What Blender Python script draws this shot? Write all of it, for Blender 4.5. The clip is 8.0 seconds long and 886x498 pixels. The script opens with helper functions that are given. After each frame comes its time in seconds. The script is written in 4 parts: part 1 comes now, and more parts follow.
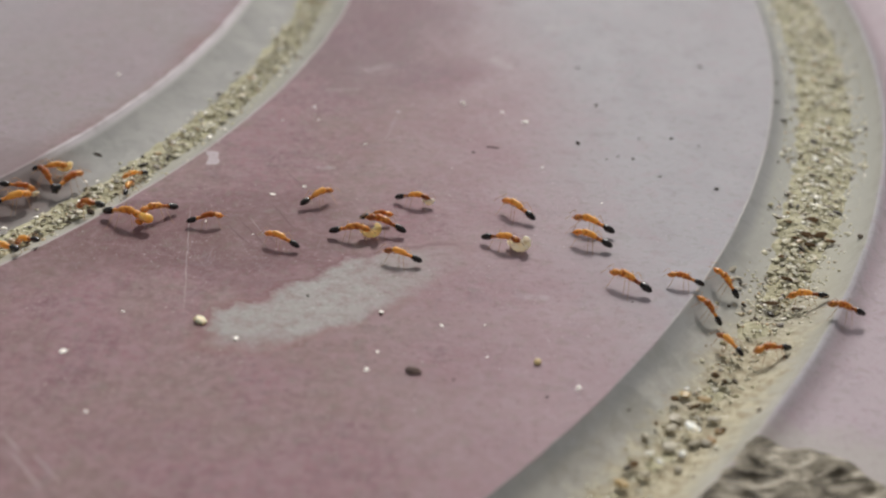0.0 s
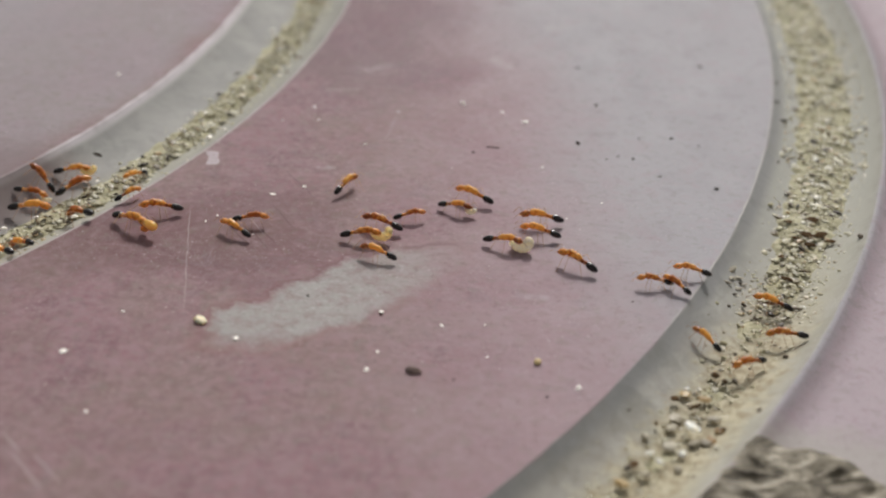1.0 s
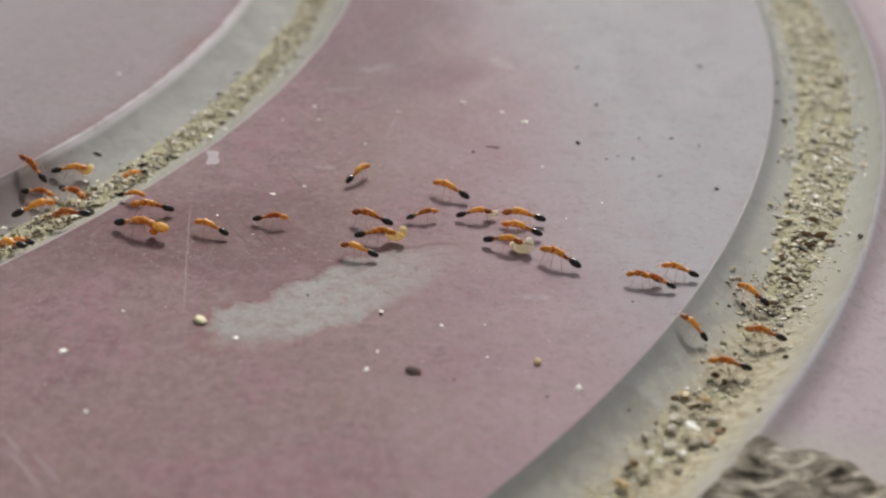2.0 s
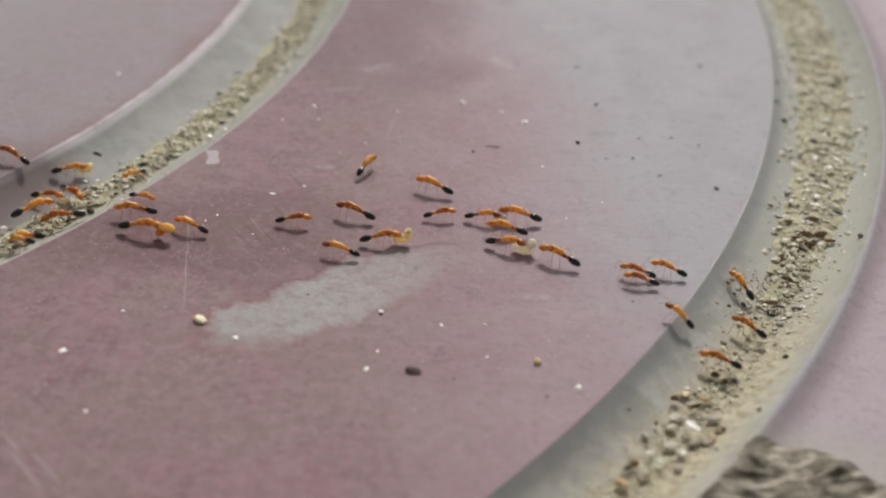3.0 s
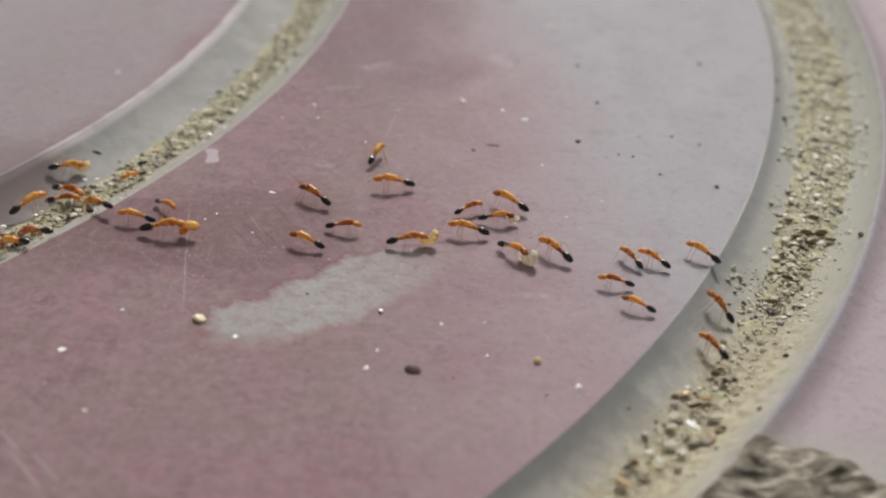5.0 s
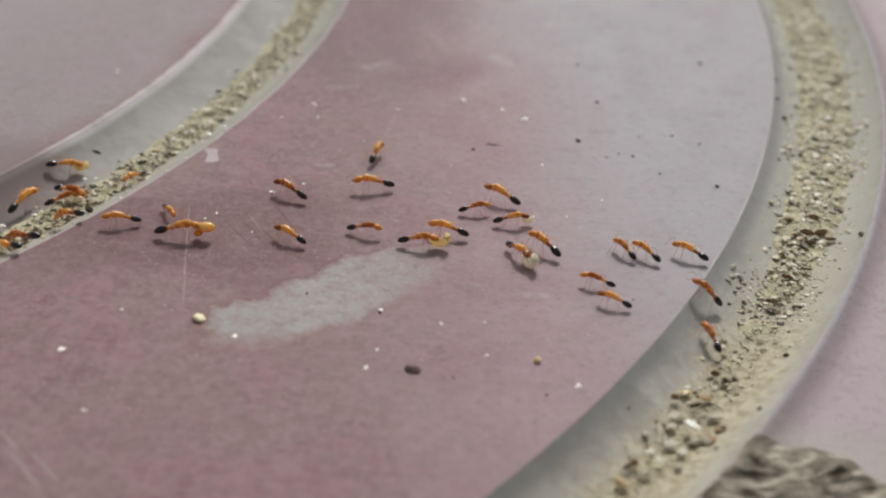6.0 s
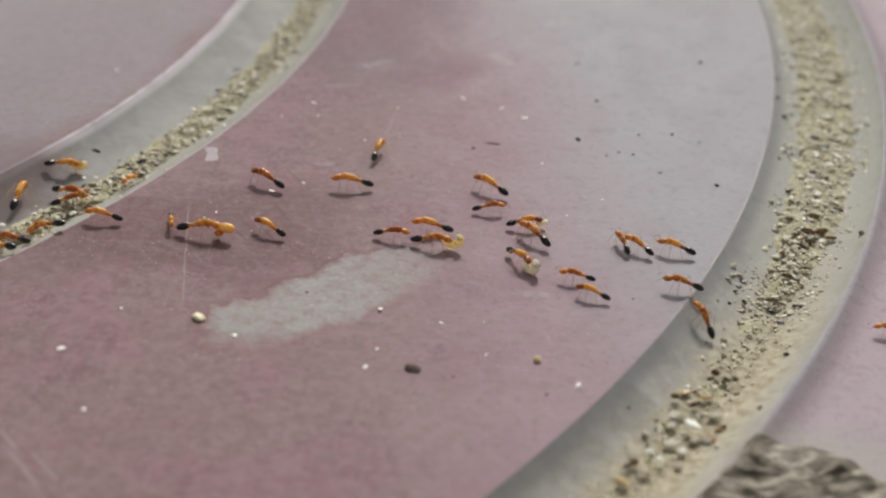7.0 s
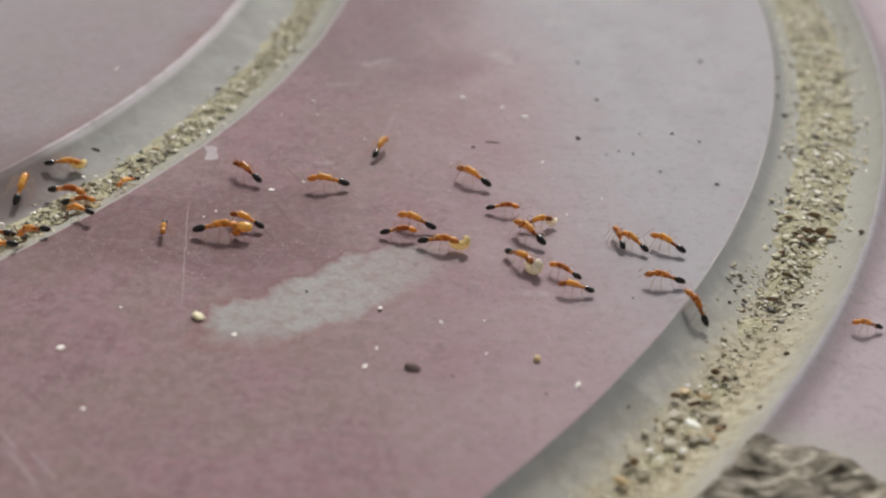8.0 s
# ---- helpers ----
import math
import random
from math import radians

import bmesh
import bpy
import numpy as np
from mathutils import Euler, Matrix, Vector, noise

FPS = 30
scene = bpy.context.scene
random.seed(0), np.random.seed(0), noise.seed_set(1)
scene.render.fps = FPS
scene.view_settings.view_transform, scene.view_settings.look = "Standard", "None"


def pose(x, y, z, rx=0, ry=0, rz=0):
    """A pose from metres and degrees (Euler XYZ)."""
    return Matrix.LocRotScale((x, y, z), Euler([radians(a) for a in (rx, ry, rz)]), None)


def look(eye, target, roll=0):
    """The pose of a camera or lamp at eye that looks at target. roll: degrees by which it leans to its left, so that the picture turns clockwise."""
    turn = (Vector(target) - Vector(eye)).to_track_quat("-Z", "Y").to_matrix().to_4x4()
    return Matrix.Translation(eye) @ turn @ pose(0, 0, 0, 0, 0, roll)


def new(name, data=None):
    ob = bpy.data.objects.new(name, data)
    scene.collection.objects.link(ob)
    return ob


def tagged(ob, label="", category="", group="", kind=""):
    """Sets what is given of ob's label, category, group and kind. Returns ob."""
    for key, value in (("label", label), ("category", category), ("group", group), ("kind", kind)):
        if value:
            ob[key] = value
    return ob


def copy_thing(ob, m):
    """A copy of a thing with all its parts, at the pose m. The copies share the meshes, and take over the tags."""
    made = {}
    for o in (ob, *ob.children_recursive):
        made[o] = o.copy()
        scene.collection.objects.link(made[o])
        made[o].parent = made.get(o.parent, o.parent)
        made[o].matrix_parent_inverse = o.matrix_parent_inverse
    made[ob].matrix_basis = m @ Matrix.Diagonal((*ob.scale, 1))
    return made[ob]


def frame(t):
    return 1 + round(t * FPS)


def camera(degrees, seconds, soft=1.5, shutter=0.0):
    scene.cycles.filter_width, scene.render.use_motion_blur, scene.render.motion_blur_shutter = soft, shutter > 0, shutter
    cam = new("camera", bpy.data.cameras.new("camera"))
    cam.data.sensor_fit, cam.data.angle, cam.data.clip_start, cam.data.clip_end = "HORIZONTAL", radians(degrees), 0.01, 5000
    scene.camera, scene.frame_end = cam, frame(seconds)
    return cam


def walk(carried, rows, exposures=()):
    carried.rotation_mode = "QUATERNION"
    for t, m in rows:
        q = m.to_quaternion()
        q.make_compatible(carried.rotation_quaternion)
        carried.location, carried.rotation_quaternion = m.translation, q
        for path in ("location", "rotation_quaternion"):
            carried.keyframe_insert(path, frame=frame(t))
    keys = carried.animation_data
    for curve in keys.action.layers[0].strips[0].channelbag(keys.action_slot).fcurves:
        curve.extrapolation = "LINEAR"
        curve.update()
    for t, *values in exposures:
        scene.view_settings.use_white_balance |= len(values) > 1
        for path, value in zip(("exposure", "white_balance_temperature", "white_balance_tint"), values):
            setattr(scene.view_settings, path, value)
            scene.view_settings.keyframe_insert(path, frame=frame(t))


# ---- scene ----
# ---- camera and its walk ----
cam = camera(30, 8.0, soft=2.2)
cam.data.dof.use_dof = True
cam.data.dof.focus_distance = 0.119
cam.data.dof.aperture_fstop = 34
walk(cam, [
    (0.0, look((0.00000, 0.00000, 0.05900), (0.00000, 0.10240, 0.00036), 3.300)),
    (1.5, look((0.00000, 0.00001, 0.05900), (0.00000, 0.10240, 0.00035), 3.300)),
    (3.0, look((0.00001, 0.00006, 0.05899), (0.00001, 0.10243, 0.00030), 3.298)),
    (4.0, look((0.00002, 0.00009, 0.05899), (0.00001, 0.10244, 0.00028), 3.297)),
    (4.5, look((0.00004, 0.00017, 0.05897), (0.00002, 0.10249, 0.00020), 3.294)),
    (6.0, look((0.00007, 0.00032, 0.05894), (0.00004, 0.10258, 0.00007), 3.290)),
    (7.0, look((0.00010, 0.00045, 0.05892), (0.00005, 0.10266, -0.00006), 3.285)),
    (8.0, look((0.00013, 0.00057, 0.05890), (0.00007, 0.10272, -0.00017), 3.282)),
])

# ---- light: bright overcast sky, light mostly from beyond the lid ----
SUN_ELEV, SUN_AZ = 40.0, 82.0          # degrees; azimuth counted from +x towards +y
world = bpy.data.worlds.new("sky")
scene.world = world
world.use_nodes = True
wn = world.node_tree.nodes
sky = wn.new("ShaderNodeTexSky")
sky.sky_type = "NISHITA"
sky.sun_disc = False
sky.sun_elevation = radians(SUN_ELEV)
sky.sun_rotation = radians(90 - SUN_AZ)
sky.dust_density = 4.0
sky.air_density = 1.0
soft_sky = wn.new("ShaderNodeHueSaturation")
soft_sky.inputs["Saturation"].default_value = 0.15
world.node_tree.links.new(sky.outputs[0], soft_sky.inputs["Color"])
world.node_tree.links.new(soft_sky.outputs[0], wn["Background"].inputs[0])
wn["Background"].inputs[1].default_value = 0.077
sun_data = bpy.data.lights.new("sun", "SUN")
sun_data.energy = 2.1
sun_data.angle = radians(8)
sun_data.color = (1.0, 0.965, 0.95)
sun = new("sun", sun_data)
sd = Vector((math.cos(radians(SUN_AZ)) * math.cos(radians(SUN_ELEV)), math.sin(radians(SUN_AZ)) * math.cos(radians(SUN_ELEV)), math.sin(radians(SUN_ELEV))))
sun.matrix_world = look(sd, (0, 0, 0))
scene.view_settings.exposure = 0.25

# ---- plan, in millimetres ----
MM = 0.001
CX, CY = -101.07, 153.64                 # the centre of the lid's rings
RA, RB, RC, RD = 80.2, 89.85, 130.75, 140.1   # edges of the two grooves
IX, IY, IR = -116.83, 159.97, 106.73     # inner groove's centre and outer edge, set off centre to fit the camera's view
DEPTH = 1.7
BODY = 0.86                              # how high an ant carries its body


def groove_z(r, r0, r1):
    u = abs((2 * r - r0 - r1) / (r1 - r0))
    return -DEPTH * (1 - u ** 2.6) if u < 1 else 0.0


def lid_z(r):
    z = groove_z(r, RA, RB) + groove_z(r, RC, RD)
    if r > RD:
        k = min(1, max(0, (r - RD - 0.3) / 2.6))
        z -= 0.85 * (1 - (1 - k) ** 2.4)
    return z


def ring_radius(x, y):
    """The radius by which the lid's profile is read at a place."""
    d = math.hypot(x - IX, y - IY) - IR
    k = min(1, max(0, (d - 3) / 6))
    k = k * k * (3 - 2 * k)
    return (RB + d) * (1 - k) + math.hypot(x - CX, y - CY) * k


def ground_z(x, y):
    r = ring_radius(x, y)
    z = lid_z(r)
    if RA < r < RB or RC < r < RD:
        z = max(z, -DEPTH + 0.3)
    return z


# ---- node helpers ----
class Nodes:
    def __init__(self, name):
        self.mat = bpy.data.materials.new(name)
        self.mat.use_nodes = True
        self.tree = self.mat.node_tree
        self.bsdf = self.tree.nodes["Principled BSDF"]

    def put(self, socket, value):
        if isinstance(value, bpy.types.NodeSocket):
            self.tree.links.new(value, socket)
        elif value is not None:
            socket.default_value = value

    def math(self, op, a, b=None, c=None, clamp=False):
        n = self.tree.nodes.new("ShaderNodeMath")
        n.operation, n.use_clamp = op, clamp
        for s, v in zip(n.inputs, (a, b, c)):
            self.put(s, v)
        return n.outputs[0]

    def vec(self, op, a, b=None, out=0):
        n = self.tree.nodes.new("ShaderNodeVectorMath")
        n.operation = op
        self.put(n.inputs[0], a)
        self.put(n.inputs[1], b)
        return n.outputs[out]

    def mm(self):
        """Object coordinates in millimetres."""
        n = self.tree.nodes.new("ShaderNodeTexCoord")
        s = self.tree.nodes.new("ShaderNodeVectorMath")
        s.operation = "SCALE"
        self.put(s.inputs[0], n.outputs["Object"])
        s.inputs["Scale"].default_value = 1000
        return s.outputs[0]

    def mapped(self, v, rz=0.0, scale=(1, 1, 1), loc=(0, 0, 0)):
        n = self.tree.nodes.new("ShaderNodeMapping")
        n.vector_type = "TEXTURE"
        self.put(n.inputs[0], v)
        n.inputs["Location"].default_value = loc
        n.inputs["Rotation"].default_value = (0, 0, radians(rz))
        n.inputs["Scale"].default_value = scale
        return n.outputs[0]

    def noise(self, v, scale, detail=4, rough=0.55, dist=0.0, colour=False):
        n = self.tree.nodes.new("ShaderNodeTexNoise")
        self.put(n.inputs["Vector"], v)
        n.inputs["Scale"].default_value = scale
        n.inputs["Detail"].default_value = detail
        n.inputs["Roughness"].default_value = rough
        n.inputs["Distortion"].default_value = dist
        return n.outputs[1 if colour else 0]

    def step(self, v, lo, hi, to0=0.0, to1=1.0):
        n = self.tree.nodes.new("ShaderNodeMapRange")
        n.interpolation_type = "SMOOTHSTEP"
        for s, x in zip(n.inputs, (v, lo, hi, to0, to1)):
            self.put(s, x)
        return n.outputs[0]

    def mix(self, f, a, b, blend="MIX"):
        n = self.tree.nodes.new("ShaderNodeMix")
        n.data_type, n.blend_type = "RGBA", blend
        self.put(n.inputs[0], f)
        self.put(n.inputs[6], (*a, 1) if isinstance(a, tuple) else a)
        self.put(n.inputs[7], (*b, 1) if isinstance(b, tuple) else b)
        return n.outputs[2]

    def ramp(self, v, stops):
        n = self.tree.nodes.new("ShaderNodeValToRGB")
        self.put(n.inputs[0], v)
        e = n.color_ramp.elements
        while len(e) < len(stops):
            e.new(0.5)
        for el, (p, c) in zip(e, stops):
            el.position, el.color = p, (*c, 1)
        return n.outputs[0]

    def bump(self, h, strength, dist):
        n = self.tree.nodes.new("ShaderNodeBump")
        n.inputs["Strength"].default_value = strength
        n.inputs["Distance"].default_value = dist
        self.put(n.inputs["Height"], h)
        self.put(self.bsdf.inputs["Normal"], n.outputs[0])

    def set(self, clear=0.0, **kw):
        """Fill in the surface. clear: the share of light that the body lets through, cloudily."""
        if clear:
            t = self.tree.nodes.new("ShaderNodeBsdfTranslucent")
            self.put(t.inputs[0], (*kw["colour"], 1) if isinstance(kw["colour"], tuple) else kw["colour"])
            m = self.tree.nodes.new("ShaderNodeMixShader")
            m.inputs[0].default_value = clear
            self.put(m.inputs[1], self.bsdf.outputs[0])
            self.put(m.inputs[2], t.outputs[0])
            self.put(self.tree.nodes["Material Output"].inputs[0], m.outputs[0])
        names = dict(colour="Base Color", rough="Roughness", metal="Metallic", spec="Specular IOR Level")
        for k, v in kw.items():
            self.put(self.bsdf.inputs[names[k]], (*v, 1) if k == "colour" and isinstance(v, tuple) else v)
        return self.mat


# ---- materials ----
def lid_material():
    n = Nodes("worn_lid_paint")
    p = n.mm()
    off_centre = n.math("SUBTRACT", n.vec("LENGTH", n.vec("SUBTRACT", p, (IX - CX, IY - CY, 0)), out=1), IR)
    far = n.step(off_centre, 3.0, 9.0)
    r = n.math("ADD", n.math("MULTIPLY", n.math("ADD", off_centre, RB), n.math("SUBTRACT", 1.0, far)), n.math("MULTIPLY", n.vec("LENGTH", p, out=1), far))
    big = n.noise(p, 0.035, 5, 0.6)
    mid = n.noise(p, 0.25, 6, 0.65)
    fine = n.noise(p, 2.2, 5, 0.7)
    tone = n.noise(p, 0.12, 3, 0.5)
    paint = n.mix(n.step(mid, 0.38, 0.64), (0.160, 0.068, 0.078), (0.262, 0.138, 0.152))
    paint = n.mix(n.step(fine, 0.35, 0.65, 0.0, 0.75), paint, (0.238, 0.163, 0.167))
    paint = n.mix(n.step(tone, 0.38, 0.60, 0.0, 0.68), paint, (0.208, 0.145, 0.124))
    blotch = n.noise(p, 0.85, 4, 0.6)
    paint = n.mix(n.step(blotch, 0.35, 0.68, 0.0, 0.5), paint, (0.293, 0.191, 0.206))
    # a darker purple-brown stretch along the trail
    st = n.mapped(n.vec("ADD", p, n.vec("MULTIPLY", n.vec("SUBTRACT", n.noise(p, 0.10, 4, 0.6, colour=True), (0.5, 0.5, 0.5)), (16, 16, 0))), 12, (15, 8.5, 1), (-19.0 - CX, 103.4 - CY, 0))
    dark_trail = n.step(n.vec("LENGTH", n.vec("MULTIPLY", st, (1, 1, 0)), out=1), 1.25, 0.45, 0.0, 0.68)
    paint = n.mix(dark_trail, paint, (0.136, 0.067, 0.067))
    # a darker mauve stretch beside the inner groove
    mauve = n.mapped(n.vec("ADD", p, n.vec("MULTIPLY", n.vec("SUBTRACT", n.noise(p, 0.12, 4, 0.6, colour=True), (0.5, 0.5, 0.5)), (14, 14, 0))), 0, (9, 17, 1), (-8.0 - CX, 143.0 - CY, 0))
    mauve = n.step(n.vec("LENGTH", n.vec("MULTIPLY", mauve, (1, 1, 0)), out=1), 1.3, 0.5, 0.0, 0.6)
    # pale grey sheen painted into the colour, stronger towards one side of the lid
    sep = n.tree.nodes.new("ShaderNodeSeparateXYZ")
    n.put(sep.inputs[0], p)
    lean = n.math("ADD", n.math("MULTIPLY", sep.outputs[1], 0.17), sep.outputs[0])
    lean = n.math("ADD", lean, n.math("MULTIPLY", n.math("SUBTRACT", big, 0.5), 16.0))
    grey_sheen = n.step(n.math("ADD", lean, n.math("MULTIPLY", n.math("SUBTRACT", blotch, 0.5), 5.0)), 96.5, 112.5, 0.0, 0.9)
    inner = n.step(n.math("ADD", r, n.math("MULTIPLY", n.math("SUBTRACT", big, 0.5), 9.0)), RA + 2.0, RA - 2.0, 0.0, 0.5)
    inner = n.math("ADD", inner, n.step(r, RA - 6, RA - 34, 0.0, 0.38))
    grey_sheen = n.math("MAXIMUM", grey_sheen, inner)
    grey_sheen = n.math("MULTIPLY", grey_sheen, n.step(r, RD, RD + 1.0, 1.0, 0.45))
    # more of that sheen, painted below it as paler pink
    pink_sheen = n.math("ADD", n.math("ADD", sep.outputs[0], n.math("MULTIPLY", sep.outputs[1], 0.05)), n.math("MULTIPLY", n.math("SUBTRACT", tone, 0.5), 14.0))
    paint = n.mix(n.step(pink_sheen, 90.0, 108.0, 0.0, 0.75), paint, (0.328, 0.232, 0.250))
    # paler pink again beyond the outer groove
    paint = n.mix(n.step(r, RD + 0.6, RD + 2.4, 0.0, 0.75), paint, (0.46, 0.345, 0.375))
    paint = n.mix(grey_sheen, paint, (0.328, 0.323, 0.334))
    paint = n.mix(mauve, paint, (0.158, 0.098, 0.112))
    # cloudy scuffing over paint and painted sheen alike
    cloud = n.noise(p, 0.42, 5, 0.6, 0.9)
    paint = n.mix(n.math("MULTIPLY", n.step(cloud, 0.50, 0.66, 0.0, 0.28), n.step(pink_sheen, 90.0, 108.0, 0.45, 1.0)), paint, (0.345, 0.262, 0.282))
    paint = n.mix(n.step(cloud, 0.46, 0.32, 0.0, 0.20), paint, (0.201, 0.159, 0.178))
    # small pinkish and brownish mottling of the old paint
    mottle = n.noise(p, 1.15, 3, 0.55, 0.4)
    paint = n.mix(n.math("MULTIPLY", n.step(mottle, 0.53, 0.70, 0.0, 0.22), n.math("SUBTRACT", 1.0, n.math("MULTIPLY", grey_sheen, 0.75))), paint, (0.322, 0.195, 0.222))
    paint = n.mix(n.step(mottle, 0.46, 0.33, 0.0, 0.20), paint, (0.182, 0.176, 0.130))
    # pale worn patch
    q = n.vec("ADD", p, n.vec("MULTIPLY", n.vec("SUBTRACT", n.noise(p, 0.30, 5, 0.6, colour=True), (0.5, 0.5, 0.5)), (4.4, 4.4, 0)))
    tip = n.mapped(q, 20.0, (3.2, 2.5, 1), (-12.4 - CX, 92.1 - CY, 0))
    q = n.mapped(q, 42.0, (10.3, 3.2, 1), (-6.7 - CX, 96.1 - CY, 0))
    pl = n.math("MINIMUM", n.vec("LENGTH", n.vec("MULTIPLY", q, (1, 1, 0)), out=1), n.vec("LENGTH", n.vec("MULTIPLY", tip, (1, 1, 0)), out=1))
    side = n.tree.nodes.new("ShaderNodeSeparateXYZ")
    n.put(side.inputs[0], q)
    crispy = n.step(side.outputs[1], -0.3, 0.4)
    patch = n.math("ADD", n.math("MULTIPLY", n.step(pl, 1.08, 0.80), crispy), n.math("MULTIPLY", n.step(pl, 1.16, 0.72), n.math("SUBTRACT", 1.0, crispy)))
    rim = n.math("MULTIPLY", n.math("MULTIPLY", n.step(pl, 1.16, 1.05), n.step(pl, 0.99, 1.04)), crispy)
    paint = n.mix(n.math("MULTIPLY", rim, 0.30), paint, (0.085, 0.036, 0.042))
    along = n.tree.nodes.new("ShaderNodeSeparateXYZ")
    n.put(along.inputs[0], q)
    patch = n.math("MULTIPLY", patch, n.step(n.math("ADD", along.outputs[0], n.math("MULTIPLY", along.outputs[1], -0.25)), 1.1, -0.1, 0.35, 1.0))
    patch = n.math("MULTIPLY", patch, n.step(n.noise(p, 0.8, 6, 0.75), 0.34, 0.58, 0.4, 1.0))
    halo = n.math("MULTIPLY", n.math("MULTIPLY", n.step(pl, 1.25, 1.08), n.step(pl, 0.9, 1.05)), n.step(side.outputs[0], 0.2, -0.8, 0.3, 1.0))
    paint = n.mix(n.math("MULTIPLY", halo, 0.35), paint, (0.24, 0.11, 0.105))
    worn = n.mix(n.step(n.noise(p, 2.6, 3, 0.6), 0.50, 0.68, 0.0, 0.30), (0.332, 0.325, 0.300), (0.50, 0.50, 0.482))
    paint = n.mix(n.math("MULTIPLY", patch, 0.86), paint, worn)
    # grey dust spread around the dirt crust
    silt = n.mapped(n.vec("ADD", p, n.vec("MULTIPLY", n.vec("SUBTRACT", n.noise(p, 0.6, 4, 0.6, colour=True), (0.5, 0.5, 0.5)), (4, 4, 0))), 0, (9.0, 6.0, 1), (24.0 - CX, 78.3 - CY, 0))
    silt = n.step(n.vec("LENGTH", n.vec("MULTIPLY", silt, (1, 1, 0)), out=1), 1.25, 0.75, 0.0, 0.75)
    paint = n.mix(silt, paint, (0.36, 0.335, 0.30))
    # smaller rubbed spots
    spots = n.step(n.noise(p, 0.5, 3, 0.5, 0.6), 0.60, 0.74, 0.0, 0.55)
    paint = n.mix(n.math("MULTIPLY", spots, n.math("SUBTRACT", 1.0, n.math("MULTIPLY", grey_sheen, 0.85))), paint, (0.235, 0.165, 0.165))
    pits = n.step(n.noise(p, 3.3, 2, 0.5), 0.66, 0.73, 0.0, 0.7)
    litter = n.step(n.noise(p, 0.16, 3, 0.6), 0.42, 0.62, 0.1, 1.0)
    pits = n.math("MULTIPLY", pits, litter)
    paint = n.mix(pits, paint, (0.50, 0.44, 0.43))
    crisp = n.noise(p, 1.7, 6, 0.75)
    paint = n.mix(n.step(crisp, 0.52, 0.68, 0.0, 0.26), paint, (0.33, 0.235, 0.245))
    keep = n.math("SUBTRACT", 1.0, n.math("MULTIPLY", grey_sheen, 0.6))
    paint = n.mix(n.math("MULTIPLY", keep, n.step(crisp, 0.47, 0.34, 0.0, 0.22)), paint, (0.075, 0.036, 0.038))
    specks = n.step(n.noise(p, 6.0, 2, 0.5), 0.64, 0.72, 0.0, 0.6)
    specks = n.math("MULTIPLY", specks, litter)
    paint = n.mix(specks, paint, (0.46, 0.37, 0.37))
    grit = n.step(n.noise(p, 5.0, 3, 0.6), 0.38, 0.31, 0.0, 0.18)
    paint = n.mix(n.math("MULTIPLY", keep, grit), paint, (0.075, 0.045, 0.045))
    # scratches in three directions
    scr = None
    for rz, seed in ((62, 3.0), (118, 11.0), (86, 23.0), (141, 31.0)):
        s = n.noise(n.mapped(p, rz, (5.0, 0.13, 1), (seed, seed, 0)), 1.0, 2, 0.5)
        s = n.step(s, 0.66, 0.73)
        scr = s if scr is None else n.math("MAXIMUM", scr, s)
    scr = n.math("MULTIPLY", scr, n.step(n.noise(p, 0.09, 3), 0.40, 0.60))
    paint = n.mix(n.math("MULTIPLY", scr, 0.24), paint, (0.40, 0.31, 0.32))
    # single scratches, each a wavering line between two points: pale ones, then dark ones
    wob = n.vec("ADD", p, n.vec("MULTIPLY", n.noise(p, 0.5, 2, colour=True), (0.35, 0.35, 0)))

    def scratch(x0, y0, x1, y1, width):
        half, turn = math.hypot(x1 - x0, y1 - y0) / 2, math.degrees(math.atan2(y1 - y0, x1 - x0))
        v = n.mapped(wob, turn, (half, width, 1), ((x0 + x1) / 2 - CX + 0.17, (y0 + y1) / 2 - CY + 0.17, 0))
        sl = n.tree.nodes.new("ShaderNodeSeparateXYZ")
        n.put(sl.inputs[0], v)
        return n.math("MULTIPLY", n.step(n.math("ABSOLUTE", sl.outputs[1]), 1.0, 0.3), n.step(n.math("ABSOLUTE", sl.outputs[0]), 1.0, 0.7))

    pale = None
    for line in ((-18.9, 107.7, -16.85, 92.0, 0.07), (-5.11, 120.19, -4.42, 125.23, 0.07), (-24.28, 76.53, -21.66, 73.1, 0.16), (-23.0, 76.65, -20.68, 73.7, 0.12), (-25.48, 78.63, -23.64, 76.59, 0.14), (-14.4, 106.2, -12.9, 103.6, 0.06)):
        s = scratch(*line)
        pale = s if pale is None else n.math("MAXIMUM", pale, s)
    paint = n.mix(n.math("MULTIPLY", pale, n.step(mid, 0.3, 0.6, 0.15, 0.42)), paint, (0.44, 0.38, 0.37))
    # broad faint scuffs
    faint = None
    for line in ((-8.03, 133.6, -5.15, 135.6, 0.7), (3.19, 138.6, 5.16, 135.6, 0.9), (-11.1, 129.0, -7.8, 129.9, 0.4), (8.2, 145.8, 10.9, 146.9, 1.1), (4.9, 97.3, 7.6, 97.0, 0.5), (-10.3, 114.6, -8.6, 114.8, 0.35), (-9.9, 114.2, -9.1, 115.1, 0.2)):
        s = scratch(*line)
        faint = s if faint is None else n.math("MAXIMUM", faint, s)
    paint = n.mix(n.math("MULTIPLY", faint, n.step(cloud, 0.35, 0.6, 0.1, 0.4)), paint, (0.43, 0.39, 0.385))
    dark = None
